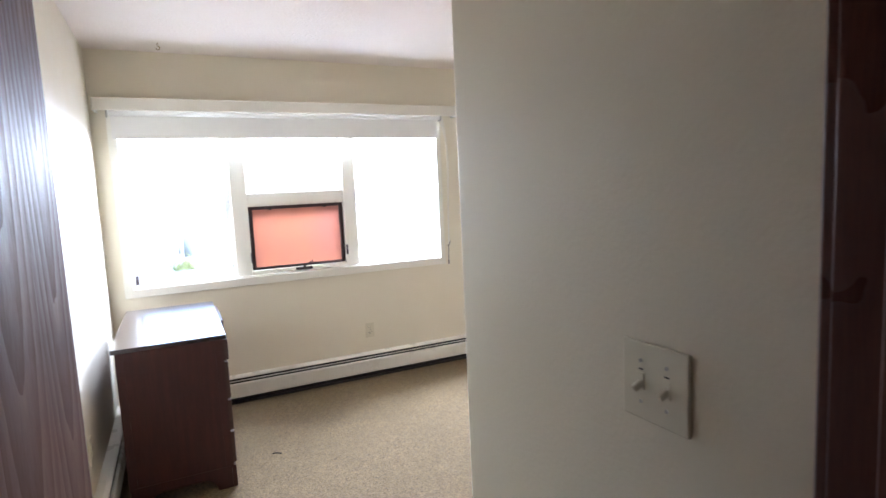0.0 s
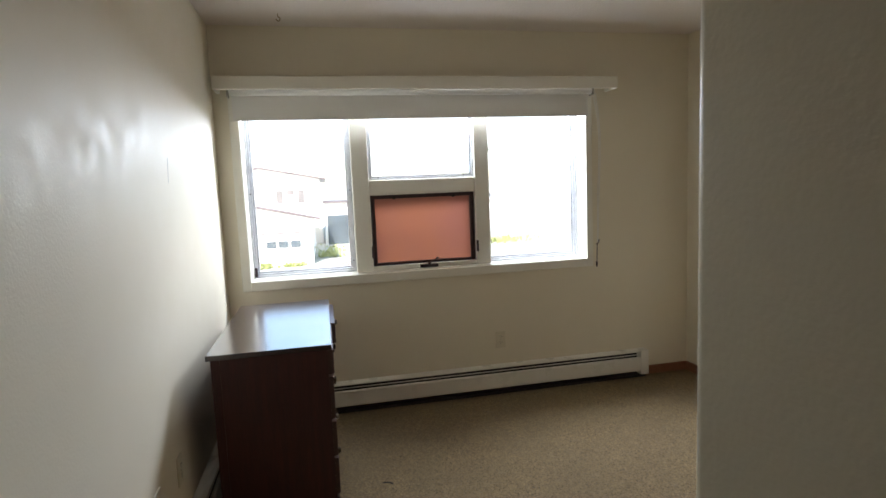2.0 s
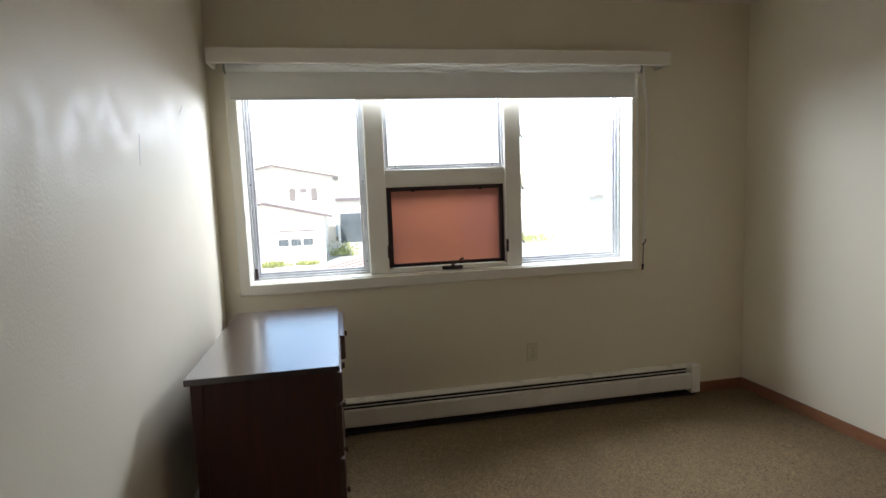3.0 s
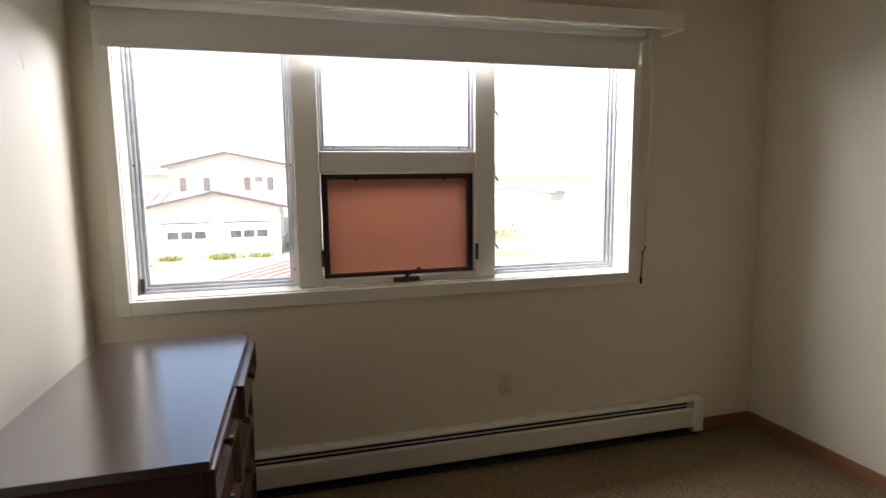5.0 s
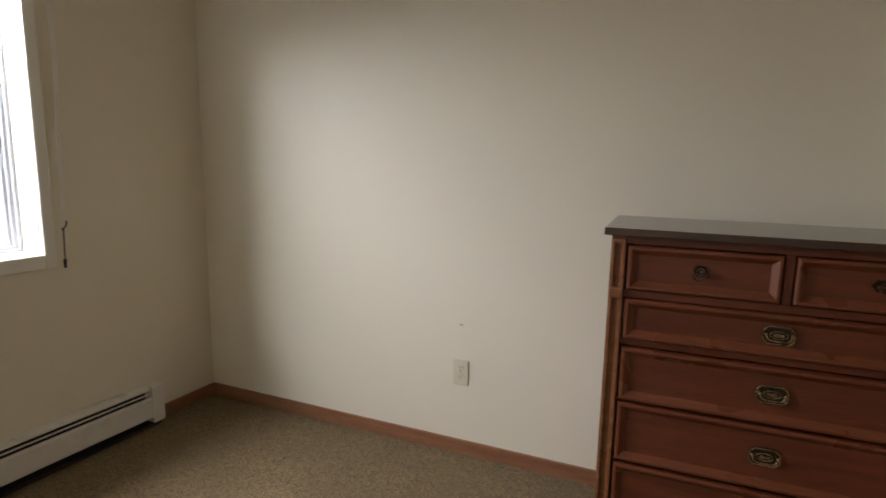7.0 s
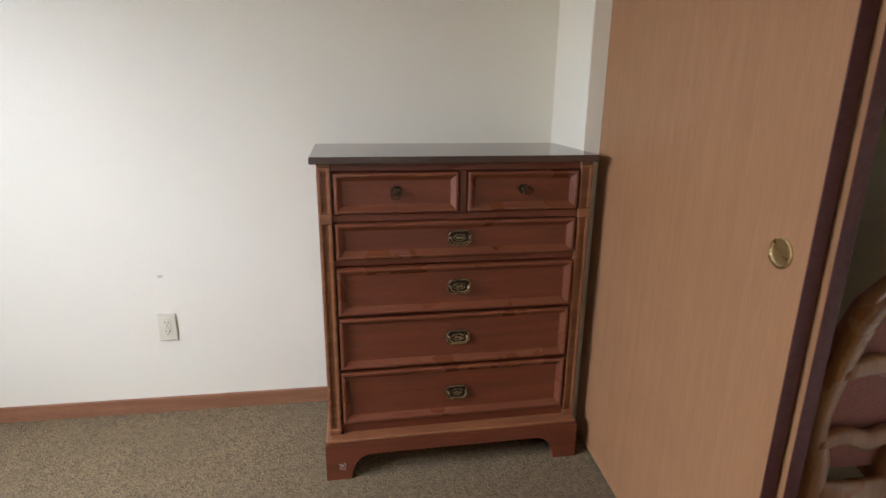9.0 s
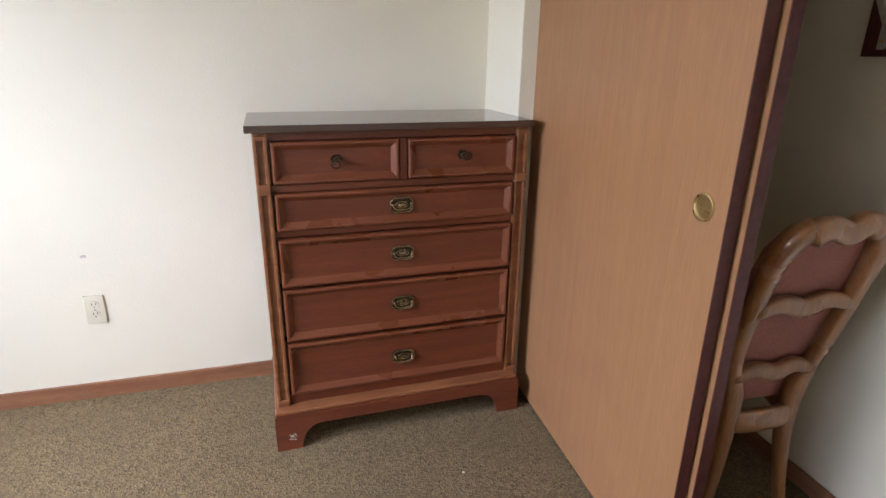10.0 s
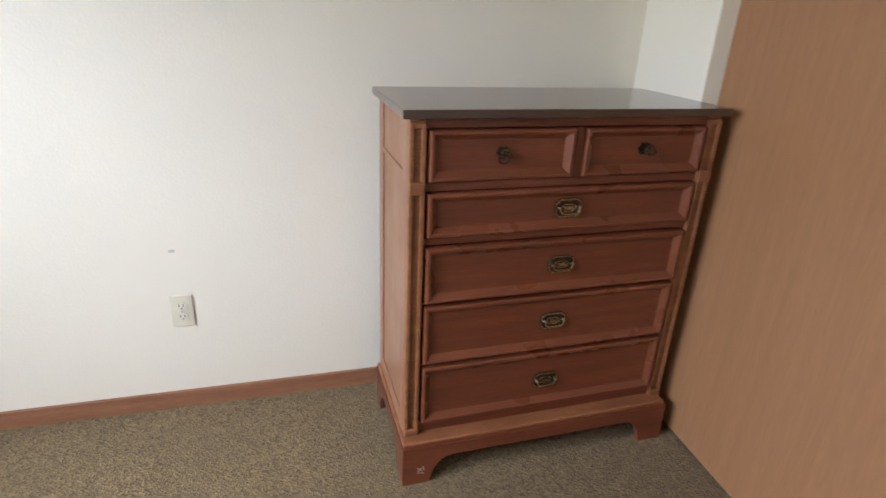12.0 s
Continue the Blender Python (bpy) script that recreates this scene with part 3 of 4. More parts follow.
out = outlet()
out.matrix_world = Matrix.Translation((1.732, 0, 0.37))
copy_thing(out, pose(E_X + E_SKEW * 1.453, -1.453, 0.377, 0, 0, -90 + math.degrees(E_SKEW)))
copy_thing(out, pose(0, -1.372, 0.395, 0, 0, 90))
jack = thing("cable_jack", (0, 0, 0), "ivory cover plate with a brass cable socket", "wall plate")
part("cover_plate", plate_bm(0.07, 0.115), PLATE, jack)
part("socket", rod(bmesh.new(), (0, -0.006, 0), (0, -0.02, 0), 0.006, seg=12), BRIGHT, jack)
jack.matrix_world = pose(0, -1.655, 0.405, 0, 0, 90)
sw = thing("light_switch", (0, 0, 0), "ivory double toggle light switch on the corridor wall", "switch")
part("cover_plate", plate_bm(0.117, 0.115), PLATE, sw)
for x in (-0.023, 0.023):
    part("bezel", cube(x - 0.006, x + 0.006, -0.0075, -0.005, -0.013, 0.013, bev=0.001), PLATE, sw)
    part("toggle", cube(-0.004, 0.004, -0.014, 0.002, -0.005, 0.005, bev=0.0015, m=pose(x, -0.008, -0.003, 25)), PLATE, sw)
    for z in (-0.03, 0.03):
        part("screw", rod(bmesh.new(), (x, -0.005, z), (x, -0.0075, z), 0.003, seg=10), STEEL, sw)
    part("mark", cube(x - 0.004, x + 0.004, -0.0066, -0.0058, 0.0165, 0.0185), DARK, sw)
sw.matrix_world = pose(CW, -3.583, 1.168, 0, 0, -90)
hook = thing("ceiling_hook", (0.421, -0.243, TOP), "small dark screw hook in the ceiling", "hook")
bm = rod(bmesh.new(), (0.421, -0.243, TOP), (0.421, -0.243, TOP - 0.02), 0.0025, seg=8)
sweep(bm, smooth_line([(0.421, -0.243, TOP - 0.018), (0.432, -0.243, TOP - 0.026), (0.428, -0.243, TOP - 0.04), (0.416, -0.243, TOP - 0.04), (0.41, -0.243, TOP - 0.03)]), (0.0025, 0.0025), (0, 1, 0), 6)
part("shank", bm, BRASS, hook)

# ---- chest of drawers and dresser ----


def panel_front(w, h, rings, back):
    """A drawer front in local u (width), v (height): rings are (inset, forward); back is its depth behind."""
    bm = bmesh.new()
    loops = []
    for ins, fwd in [(0, -back)] + rings:
        loops.append([bm.verts.new((-fwd, u, vv)) for u, vv in
                      ((-w / 2 + ins, -h / 2 + ins), (w / 2 - ins, -h / 2 + ins), (w / 2 - ins, h / 2 - ins), (-w / 2 + ins, h / 2 - ins))])
    for a, c in zip(loops, loops[1:]):
        for i in range(4):
            bm.faces.new((a[i], a[(i + 1) % 4], c[(i + 1) % 4], c[i]))
    bm.faces.new(loops[-1])
    bm.faces.new(list(reversed(loops[0])))
    return bm


def moved(bm, m):
    bmesh.ops.transform(bm, matrix=m, verts=bm.verts)
    return bm


def bail_pull(owner, m):
    """Octagonal antique plate with a raised rim, an oblong boss and a hanging bail; forward is local -x."""
    w, h, k = 0.040, 0.0265, 0.013
    oct_ = [(-w + k, -h), (w - k, -h), (w - 0.004, -h + k * 0.6), (w, -h + k), (w, h - k), (w - 0.004, h - k * 0.6), (w - k, h),
            (-w + k, h), (-w + 0.004, h - k * 0.6), (-w, h - k), (-w, -h + k), (-w + 0.004, -h + k * 0.6)]
    ahead = m.to_3x3() @ Vector((1, 0, 0))
    h_ = part("handle", prism(bmesh.new(), oct_, lambda u, v, d: m @ Vector((-d, u, v)), 0.003), OLDBRASS, owner, "blackened brass bail handle")
    part("rim", sweep(bmesh.new(), [m @ Vector((-0.0035, u * 0.93, v * 0.90)) for u, v in oct_ + oct_[:1]], (0.0021, 0.0021), ahead, 6), BRASS, h_)
    bm = prism(bmesh.new(), [(u * 0.34, v * 0.18 + 0.001) for u, v in oct_], lambda u, v, d: m @ Vector((-0.003 - d, u, v)), 0.004)
    part("boss", bm, BRASS, h_)
    oval = [m @ Vector((-0.004, 0.021 * math.cos(math.pi * i / 10), 0.001 + 0.0105 * math.sin(math.pi * i / 10))) for i in range(21)]
    part("inner_rim", sweep(bmesh.new(), oval, (0.0018, 0.0018), ahead, 6), BRASS, h_)
    for s in (-1, 1):
        bm = rod(bmesh.new(), m @ Vector((-0.003, s * 0.031, 0.003)), m @ Vector((-0.012, s * 0.031, 0.003)), 0.006, 0.004, 10)
        bmesh.ops.create_uvsphere(bm, u_segments=10, v_segments=6, radius=0.0046, matrix=m @ Matrix.Translation((-0.013, s * 0.031, 0.003)))
        part("stud", bm, BRASS, h_, soft=True)
    pts = [m @ Vector((-0.013 - 0.003 * math.sin(math.pi * i / 14), 0.030 * math.copysign(abs(math.cos(math.pi * i / 14)) ** 0.6, math.cos(math.pi * i / 14)), 0.003 - 0.016 * math.sin(math.pi * i / 14) ** 0.7)) for i in range(15)]
    part("bail", sweep(bmesh.new(), pts, (0.0026, 0.0026), ahead, 8), BRASS, h_, soft=True)


def ring_pull(owner, m, lean):
    """A scalloped rosette with a button and a small drop ring that hangs askew."""
    ahead = m.to_3x3() @ Vector((1, 0, 0))
    star = [((0.0165 + 0.002 * math.cos(6 * a)) * math.cos(a), (0.0165 + 0.002 * math.cos(6 * a)) * math.sin(a) + 0.004) for a in (2 * math.pi * k / 36 for k in range(36))]
    bm = prism(bmesh.new(), star, lambda u, v, d: m @ Vector((-d, u, v)), 0.004)
    rod(bm, m @ Vector((-0.003, 0, 0.004)), m @ Vector((-0.019, 0, 0.004)), 0.007, 0.010, 14)
    h_ = part("handle", bm, OLDBRASS, owner, "blackened brass ring pull")
    ring0 = [m @ Vector((-0.0195, 0.0098 * math.cos(2 * math.pi * k / 16), 0.004 + 0.0098 * math.sin(2 * math.pi * k / 16))) for k in range(17)]
    part("rim", sweep(bmesh.new(), ring0, (0.0012, 0.0012), ahead, 6), BRASS, h_)
    part("button", rod(bmesh.new(), m @ Vector((-0.019, 0, 0.004)), m @ Vector((-0.023, 0, 0.004)), 0.005, 0.003, 10), BRASS, h_)
    c0 = Vector((-0.021, 0.013 * lean, 0.001 if abs(lean) > 0.5 else -0.008))
    pts = [m @ (c0 + Vector((0, 0.014 * math.cos(2 * math.pi * k / 16), 0.012 * math.sin(2 * math.pi * k / 16)))) for k in range(17)]
    part("ring", sweep(bmesh.new(), pts, (0.0024, 0.0024), ahead, 8), OLDBRASS, h_, soft=True)


def drawer_mouldings(w, h):
    """The closed mitred frame on a drawer's face: outer lip, flat, inner slope."""
    prof = [(0, -0.006), (0.0015, 0.009), (0.0045, 0.012), (0.0105, 0.012), (0.013, 0.0095), (0.0245, -0.0015), (0.027, -0.0028), (0.027, -0.006)]
    bm = bmesh.new()
    loops = [[bm.verts.new((-fwd, u, v)) for u, v in ((-w / 2 + k, -h / 2 + k), (w / 2 - k, -h / 2 + k), (w / 2 - k, h / 2 - k), (-w / 2 + k, h / 2 - k))] for k, fwd in prof]
    for a, c in zip(loops, loops[1:] + loops[:1]):
        for k in range(4):
            bm.faces.new((a[k], a[(k + 1) % 4], c[(k + 1) % 4], c[k]))
    return bm


FLAT = [(0.002, -0.0035), (0.003, -0.003)]
BEVEL = [(0, -0.004), (0.002, 0.009), (0.005, 0.012), (0.009, 0.012), (0.023, -0.001), (0.0235, -0.005), (0.026, -0.005), (0.027, -0.003)]
chest = thing("chest_of_drawers", (2.97, -2.55, 0), "reddish cherry-wood tall chest of drawers with dark top and brass pulls", "chest")
CX, CY0, CY1, CBK = 2.768, -2.118, -3.006, 3.150
part("top", cube(2.742, CBK + 0.013, -3.016, -2.098, 1.086, 1.108, bev=0.003, seg=2), TOPWOOD, chest, "dark laminate top")
# the side towards the window, with its rails, has that light in its colour
part("side_panel", cube(CX + 0.012, CBK, CY0 - 0.018, CY0 - 0.004, 0.13, 1.0855), CHERRY_LIT, chest, "cherry side panel, coloured lighter for the window's light")
part("side_panel", cube(CX + 0.012, CBK, CY1 + 0.004, CY1 + 0.018, 0.13, 1.0855), CHERRY_Z, chest)
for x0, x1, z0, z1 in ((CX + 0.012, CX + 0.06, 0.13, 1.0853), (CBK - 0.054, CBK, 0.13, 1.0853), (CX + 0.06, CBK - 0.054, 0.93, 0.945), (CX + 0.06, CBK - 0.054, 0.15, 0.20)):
    part("side_rail", cube(x0, x1, CY0 - 0.004, CY0 + 0.001, z0, z1, bev=0.0015), CHERRY_LIT, chest)
part("back", cube(CBK - 0.01, CBK, CY1 + 0.018, CY0 - 0.018, 0.1, 1.0853), CHERRY_Z, chest)
part("carcass", cube(CX + 0.03, CBK - 0.045, CY1 + 0.02, CY0 - 0.02, 0.14, 1.0853), CHERRY_Z, chest)
for z0, z1 in ((1.060, 1.0858), (0.902, 0.927), (0.757, 0.779), (0.582, 0.591), (0.386, 0.395), (0.14, 0.186)):
    part("drawer_rail", cube(CX + 0.002, CX + 0.03, CY1 + 0.04, CY0 - 0.04, z0, z1, bev=0.002), CHERRY, chest)
for ya, yb in ((CY0 - 0.042, CY0), (CY1, CY1 + 0.042)):
    bm = cube(CX - 0.002, CX + 0.03, yb, ya, 0.135, 1.0852, bev=0.002)
    for s in (ya + 0.006, yb - 0.006):
        box(bm, CX - 0.010, CX - 0.0005, s - 0.006, s + 0.006, 0.17, 1.072, bev=0.003, seg=2)
    for z in (0.155, 0.915):
        box(bm, CX - 0.013, CX - 0.0005, ya, yb, z - 0.017, z + 0.017, bev=0.004, seg=2)
    box(bm, CX - 0.009, CX - 0.0005, ya, yb, 1.06, 1.0765, bev=0.003)
    part("pilaster", bm, CHERRY_EDGE, chest, "worn fluted corner pilaster")
part("divider", cube(CX - 0.004, CX + 0.02, -2.584, -2.561, 0.925, 1.06, bev=0.002), CHERRY, chest)
YD0, YD1 = -2.165, -2.959
rows = [(0.927, 1.060), (0.779, 0.902), (0.590, 0.755), (0.394, 0.582), (0.187, 0.386)]
hz = [0.995, 0.841, 0.674, 0.489, 0.277]
for i, (z0, z1) in enumerate(rows):
    spans = ((YD0, -2.560), (-2.585, YD1)) if i == 0 else ((YD0, YD1),)
    for j, (ya, yb) in enumerate(spans):
        out_ = CX - (0.006 if i == 2 else 0.003)
        at = Matrix.Translation((out_, (ya + yb) / 2, (z0 + z1) / 2))
        d = part("drawer", moved(panel_front(ya - yb - 0.006, z1 - z0 - 0.006, FLAT, 0.02), at), CHERRY, chest)
        part("moulding", moved(drawer_mouldings(ya - yb - 0.004, z1 - z0 - 0.004), at), MOULD, d, "worn bevelled moulding")
        if i == 0:
            ring_pull(d, Matrix.Translation((out_ + 0.001, (-2.36, -2.772)[j], hz[0])), (0.3, -0.9)[j])
        else:
            bail_pull(d, Matrix.Translation((out_ + 0.001, -2.565, hz[i])))


def bracket_base(bm, length, h, foot, rail, place, t):
    """Plinth board with a bracket foot at both ends, cut out in a curve between."""
    poly = [(0, h), (0, 0), (foot, 0)]
    for k in range(1, 9):
        a = math.pi / 2 * k / 8
        poly.append((foot + (1 - math.cos(a)) * 0.070, (h - rail) * math.sin(a)))
    poly += [(length - u, v) for u, v in reversed(poly)]
    return prism(bm, poly, place, t)


part("plinth", bracket_base(bmesh.new(), 0.902, 0.136, 0.085, 0.044, lambda u, v, w: Vector((2.714 + w, -2.104 - u, v)), 0.02), CHERRY, chest)
for y in (-2.104, -2.986):
    part("plinth", bracket_base(bmesh.new(), 0.415, 0.136, 0.07, 0.044, lambda u, v, w: Vector((2.7345 + u, y - w, v)), 0.02), CHERRY_Z, chest)
part("plinth_moulding", cube(2.722, CBK, -3.002, -2.107, 0.136, 0.150, bev=0.005, seg=2), CHERRY_EDGE, chest)
bm = bmesh.new()
for ya, za, yb, zb in ((-2.148, 0.062, -2.166, 0.046), (-2.150, 0.047, -2.163, 0.060), (-2.146, 0.043, -2.170, 0.039), (-2.166, 0.066, -2.170, 0.052)):
    sweep(bm, [(2.7136, ya, za), (2.7134, (ya + yb) / 2, (za + zb) / 2 + 0.001), (2.7136, yb, zb)], (0.0011, 0.0005), (0, 0, 1), 6)
part("scratch", bm, LINT, chest, "pale scratches on a foot")
# it stands a little askew in its corner
chest.matrix_world = pose(2.742, -2.10, 0, 0, 0, 3.0) @ Matrix.Translation((-2.742, 2.10, 0)) @ chest.matrix_world

DX, DY0, DY1, DZ = 0.578, -1.230, -0.245, 0.79
dresser = thing("dresser", (0.34, -0.75, 0), "dark mahogany low dresser with glossy top and slightly open drawers", "dresser")
part("top", cube(0.099, 0.596, -1.247, -0.23, DZ - 0.022, DZ, bev=0.002, seg=2), DRTOP, dresser, "glossy dark laminate top")
part("side_panel", cube(0.115, DX, DY0 - 0.002, DY0 + 0.016, 0.1, DZ - 0.0225), DRSIDE, dresser)
part("side_panel", cube(0.115, DX, DY1 - 0.016, DY1, 0.1, DZ - 0.0225), DRSIDE, dresser)
part("side_stile", cube(0.115, 0.15, DY0 - 0.006, DY0 - 0.0025, 0.1, DZ - 0.0225), DRSIDE, dresser)
part("side_stile", cube(DX - 0.035, DX, DY0 - 0.006, DY0 - 0.0025, 0.1, DZ - 0.0225), DRSIDE, dresser)
part("back", cube(0.115, 0.125, DY0 + 0.016, DY1 - 0.016, 0.1, DZ - 0.023), DRSIDE, dresser)
part("carcass", cube(0.13, DX - 0.03, DY0 + 0.018, DY1 - 0.018, 0.11, DZ - 0.024), DRSIDE, dresser)
DMID = (DY0 + DY1) / 2
for z0, z1 in ((DZ - 0.032, DZ - 0.0225), (0.642, 0.658), (0.444, 0.460), (0.280, 0.296), (0.1, 0.125)):
    part("drawer_rail", cube(DX - 0.03, DX, DY0 + 0.016, DY1 - 0.016, z0, z1), DRSIDE, dresser)
part("divider", cube(DX - 0.0295, DX - 0.001, DMID - 0.012, DMID + 0.012, 0.125, DZ - 0.04), DRSIDE, dresser)
east = Matrix.Rotation(math.pi, 4, "Z")
for c0, c1, opened in ((DY0 + 0.006, DMID - 0.004, (0.012, 0.006, 0.006, 0.006)), (DMID + 0.004, DY1 - 0.004, (0.030, 0.008, 0.006, 0.006))):
    for (z0, z1), o in zip(((0.652, 0.764), (0.454, 0.648), (0.290, 0.450), (0.118, 0.286)), opened):
        m = Matrix.Translation((DX + o, (c0 + c1) / 2, (z0 + z1) / 2)) @ east
        d = part("drawer", moved(panel_front(c1 - c0, z1 - z0 - 0.006, BEVEL, 0.02), m), DRFRONT, dresser)
        part("drawer_box", cube(DX - 0.25, DX + o - 0.018, c0 + 0.03, c1 - 0.03, z0 + 0.015, z1 - 0.02), DRSIDE, d)
        bm = bmesh.new()
        rod(bm, m @ Vector((0, 0, 0)), m @ Vector((-0.016, 0, 0)), 0.007, 0.009, 12)
        rod(bm, m @ Vector((-0.014, 0, 0)), m @ Vector((-0.024, 0, 0)), 0.015, 0.011, 16)
        part("knob", bm, OLDBRASS, d)
part("plinth", bracket_base(bmesh.new(), 0.995, 0.11, 0.08, 0.045, lambda u, v, w: Vector((DX + 0.012 - w, DY0 - 0.006 + u, v)), 0.02), DRSIDE, dresser)
for y in (DY0 - 0.008, DY1 - 0.012):
    part("plinth", bracket_base(bmesh.new(), 0.45, 0.11, 0.07, 0.045, lambda u, v, w: Vector((DX - 0.009 - u, y + w, v)), 0.02), DRSIDE, dresser)

# ---- closet: sliding doors, chair, shelf bracket ----


def sliding_door(x0, x1, y, label):
    d = thing("sliding_door", ((x0 + x1) / 2, y - 0.017, 0), label, "sliding door", "closet doors")
    part("panel", cube(x0 + 0.003, x1, y - 0.028, y, 0.014, 2.045, bev=0.001), OAK_Z, d)
    part("edge_band", cube(x0, x0 + 0.0028, y - 0.0285, y + 0.0005, 0.014, 2.045), MAROON, d, "dark maroon edge band")
    return d


fd = sliding_door(1.925, 2.93, -3.062, "light oak veneer sliding closet door with a round brass pull")
rd = sliding_door(1.909, 2.88, -3.099, "light oak veneer sliding closet door behind the other")
bm = bmesh.new()
PX, PZ = 1.995, 1.013
prof = [(0.031, 0.0), (0.031, 0.003), (0.027, 0.004), (0.025, 0.002), (0.022, 0.0012), (0.0, 0.0008)]
vr = [[bm.verts.new((PX + r * math.cos(2 * math.pi * k / 28), -3.062 + h, PZ + r * math.sin(2 * math.pi * k / 28))) for k in range(28)] for r, h in prof[:-1]]
for a, c in zip(vr, vr[1:]):
    for k in range(28):
        bm.faces.new((a[k], a[(k + 1) % 28], c[(k + 1) % 28], c[k]))
bm.faces.new(vr[-1])
bm.faces.new(list(reversed(vr[0])))
part("finger_pull", bm, BRIGHT, fd, "round brass finger pull", soft=False)
track = thing("closet_track", (2.0, -3.09, 2.046), "aluminium sliding-door track under the closet header", "door track", kind="structure")
part("rail", cube(CO0 + 0.002, CO1 - 0.002, -3.126, -3.05, 2.047, 2.0595, bev=0.001), ALU, track)

chair = thing("dining_chair", (2.2, -3.43, 0), "carved fruitwood chair with rose upholstered back, stored in the closet", "chair")
CHY = -3.437


def back_x(z):
    """How far the chair's back rakes: legs splay back below the seat, the back leans above it."""
    return 2.055 - 0.02 * (max(0.0, 0.36 - z) / 0.36) ** 1.5 - 0.15 * max(0.0, (z - 0.42) / 0.55) ** 1.25


prof_c = [(0.0, 0.148, 0.016), (0.12, 0.124, 0.018), (0.26, 0.106, 0.022), (0.36, 0.101, 0.026), (0.44, 0.105, 0.029), (0.50, 0.119, 0.024), (0.56, 0.135, 0.021),
          (0.66, 0.145, 0.022), (0.76, 0.147, 0.023), (0.85, 0.146, 0.024), (0.91, 0.136, 0.026), (0.945, 0.114, 0.027), (0.960, 0.086, 0.026)]


def back_y(z):
    """The back stands a little turned to the room."""
    return CHY + 0.085 * max(0.0, z - 0.42)


for side in (-1, 1):
    pts = smooth_line([(back_x(z), back_y(z) + side * w, z) for z, w, r in prof_c], 5)
    rr = [r for z, w, r in prof_c]
    sz = [float(np.interp(i / 5, range(len(rr)), rr)) for i in range(len(pts))]
    part("back_post", sweep(bmesh.new(), pts, [(a, a * 0.85) for a in sz], (0, 1, 0), 12), FRUIT, chair, soft=True)


def chair_rail(name, z, half, hgt, wave, thick=0.013):
    run = [i / 16 for i in range(17)]
    pts = [(back_x(z) - 0.005, back_y(z) + half * (2 * u - 1), z - wave * math.cos(4 * math.pi * u) * (1 - 0.3 * abs(2 * u - 1))) for u in run]
    sz = [(hgt * (0.82 + 0.28 * math.sin(math.pi * u) ** 2), thick) for u in run]
    part(name, sweep(bmesh.new(), pts, sz, (0, 0, 1), 10), FRUIT, chair, soft=True)


run = [i / 20 for i in range(21)]
rise = [float(np.interp(u, (0, 0.1, 0.22, 0.4, 0.5, 0.68, 0.85, 1), (-0.012, 0.006, 0.009, -0.009, -0.010, 0.004, 0.004, -0.014))) for u in run]
pts = smooth_line([(back_x(0.958) - 0.005, back_y(0.958) + 0.092 * (2 * u - 1), 0.958 + r) for u, r in zip(run[::2], rise[::2])], 3)
part("crest_rail", sweep(bmesh.new(), pts, (0.028, 0.021), (0, 0, 1), 12), FRUIT, chair, soft=True)
chair_rail("back_rail", 0.742, 0.144, 0.024, 0.009, 0.015)
chair_rail("back_rail", 0.522, 0.128, 0.023, 0.009, 0.015)
bm = bmesh.new()
cols = []
for i in range(10):
    z = 0.405 + (0.955 - 0.405) * i / 9
    w = float(np.interp(z, [p[0] for p in prof_c], [p[1] for p in prof_c])) - 0.004
    cols.append([bm.verts.new((back_x(z) + 0.018 + dx, back_y(z) + side * w, z)) for side, dx in ((-1, 0), (1, 0), (1, 0.035), (-1, 0.035))])
for a, c in zip(cols, cols[1:]):
    for k in range(4):
        bm.faces.new((a[k], a[(k + 1) % 4], c[(k + 1) % 4], c[k]))
bm.faces.new(cols[0])
bm.faces.new(cols[-1])
part("back_cushion", bm, ROSE, chair, "dusty rose upholstered back")
part("seat_rail", sweep(bmesh.new(), smooth_line([(2.05, CHY - 0.101, 0.362), (2.042, CHY - 0.05, 0.356), (2.042, CHY + 0.05, 0.356), (2.05, CHY + 0.101, 0.362)]), (0.036, 0.014), (0, 0, 1), 12), FRUIT, chair, soft=True)
for side in (-1, 1):
    part("seat_rail", sweep(bmesh.new(), [(2.065, CHY + side * 0.108, 0.362), (2.26, CHY + side * 0.165, 0.36), (2.45, CHY + side * 0.195, 0.362)], (0.033, 0.012), (0, 0, 1), 12), FRUIT, chair, soft=True)
    part("front_leg", sweep(bmesh.new(), smooth_line([(2.45, CHY + side * 0.2, 0.392), (2.468, CHY + side * 0.215, 0.32), (2.452, CHY + side * 0.2, 0.15), (2.462, CHY + side * 0.208, 0.0)]), (0.019, 0.019), (0, 1, 0), 10), FRUIT, chair, soft=True)
part("seat_rail", cube(2.445, 2.47, CHY - 0.2, CHY + 0.2, 0.33, 0.392, bev=0.006, seg=2), FRUIT, chair)
bm = bmesh.new()
for k in range(5):
    u = k / 4
    for side in (-1, 1):
        for zz in (0.395, 0.452):
            bm.verts.new((2.075 + 0.40 * u, CHY + side * (0.105 + 0.085 * u), zz if zz < 0.4 else zz + 0.008 * math.sin(math.pi * u)))
bmesh.ops.convex_hull(bm, input=bm.verts)
bmesh.ops.bevel(bm, geom=list(bm.edges), offset=0.012, segments=3, affect="EDGES", profile=0.5)
part("seat", bm, ROSE, chair, "dusty rose upholstered seat", soft=True)
chair.matrix_world = Matrix.Translation((0.05, -0.014, 0)) @ chair.matrix_world

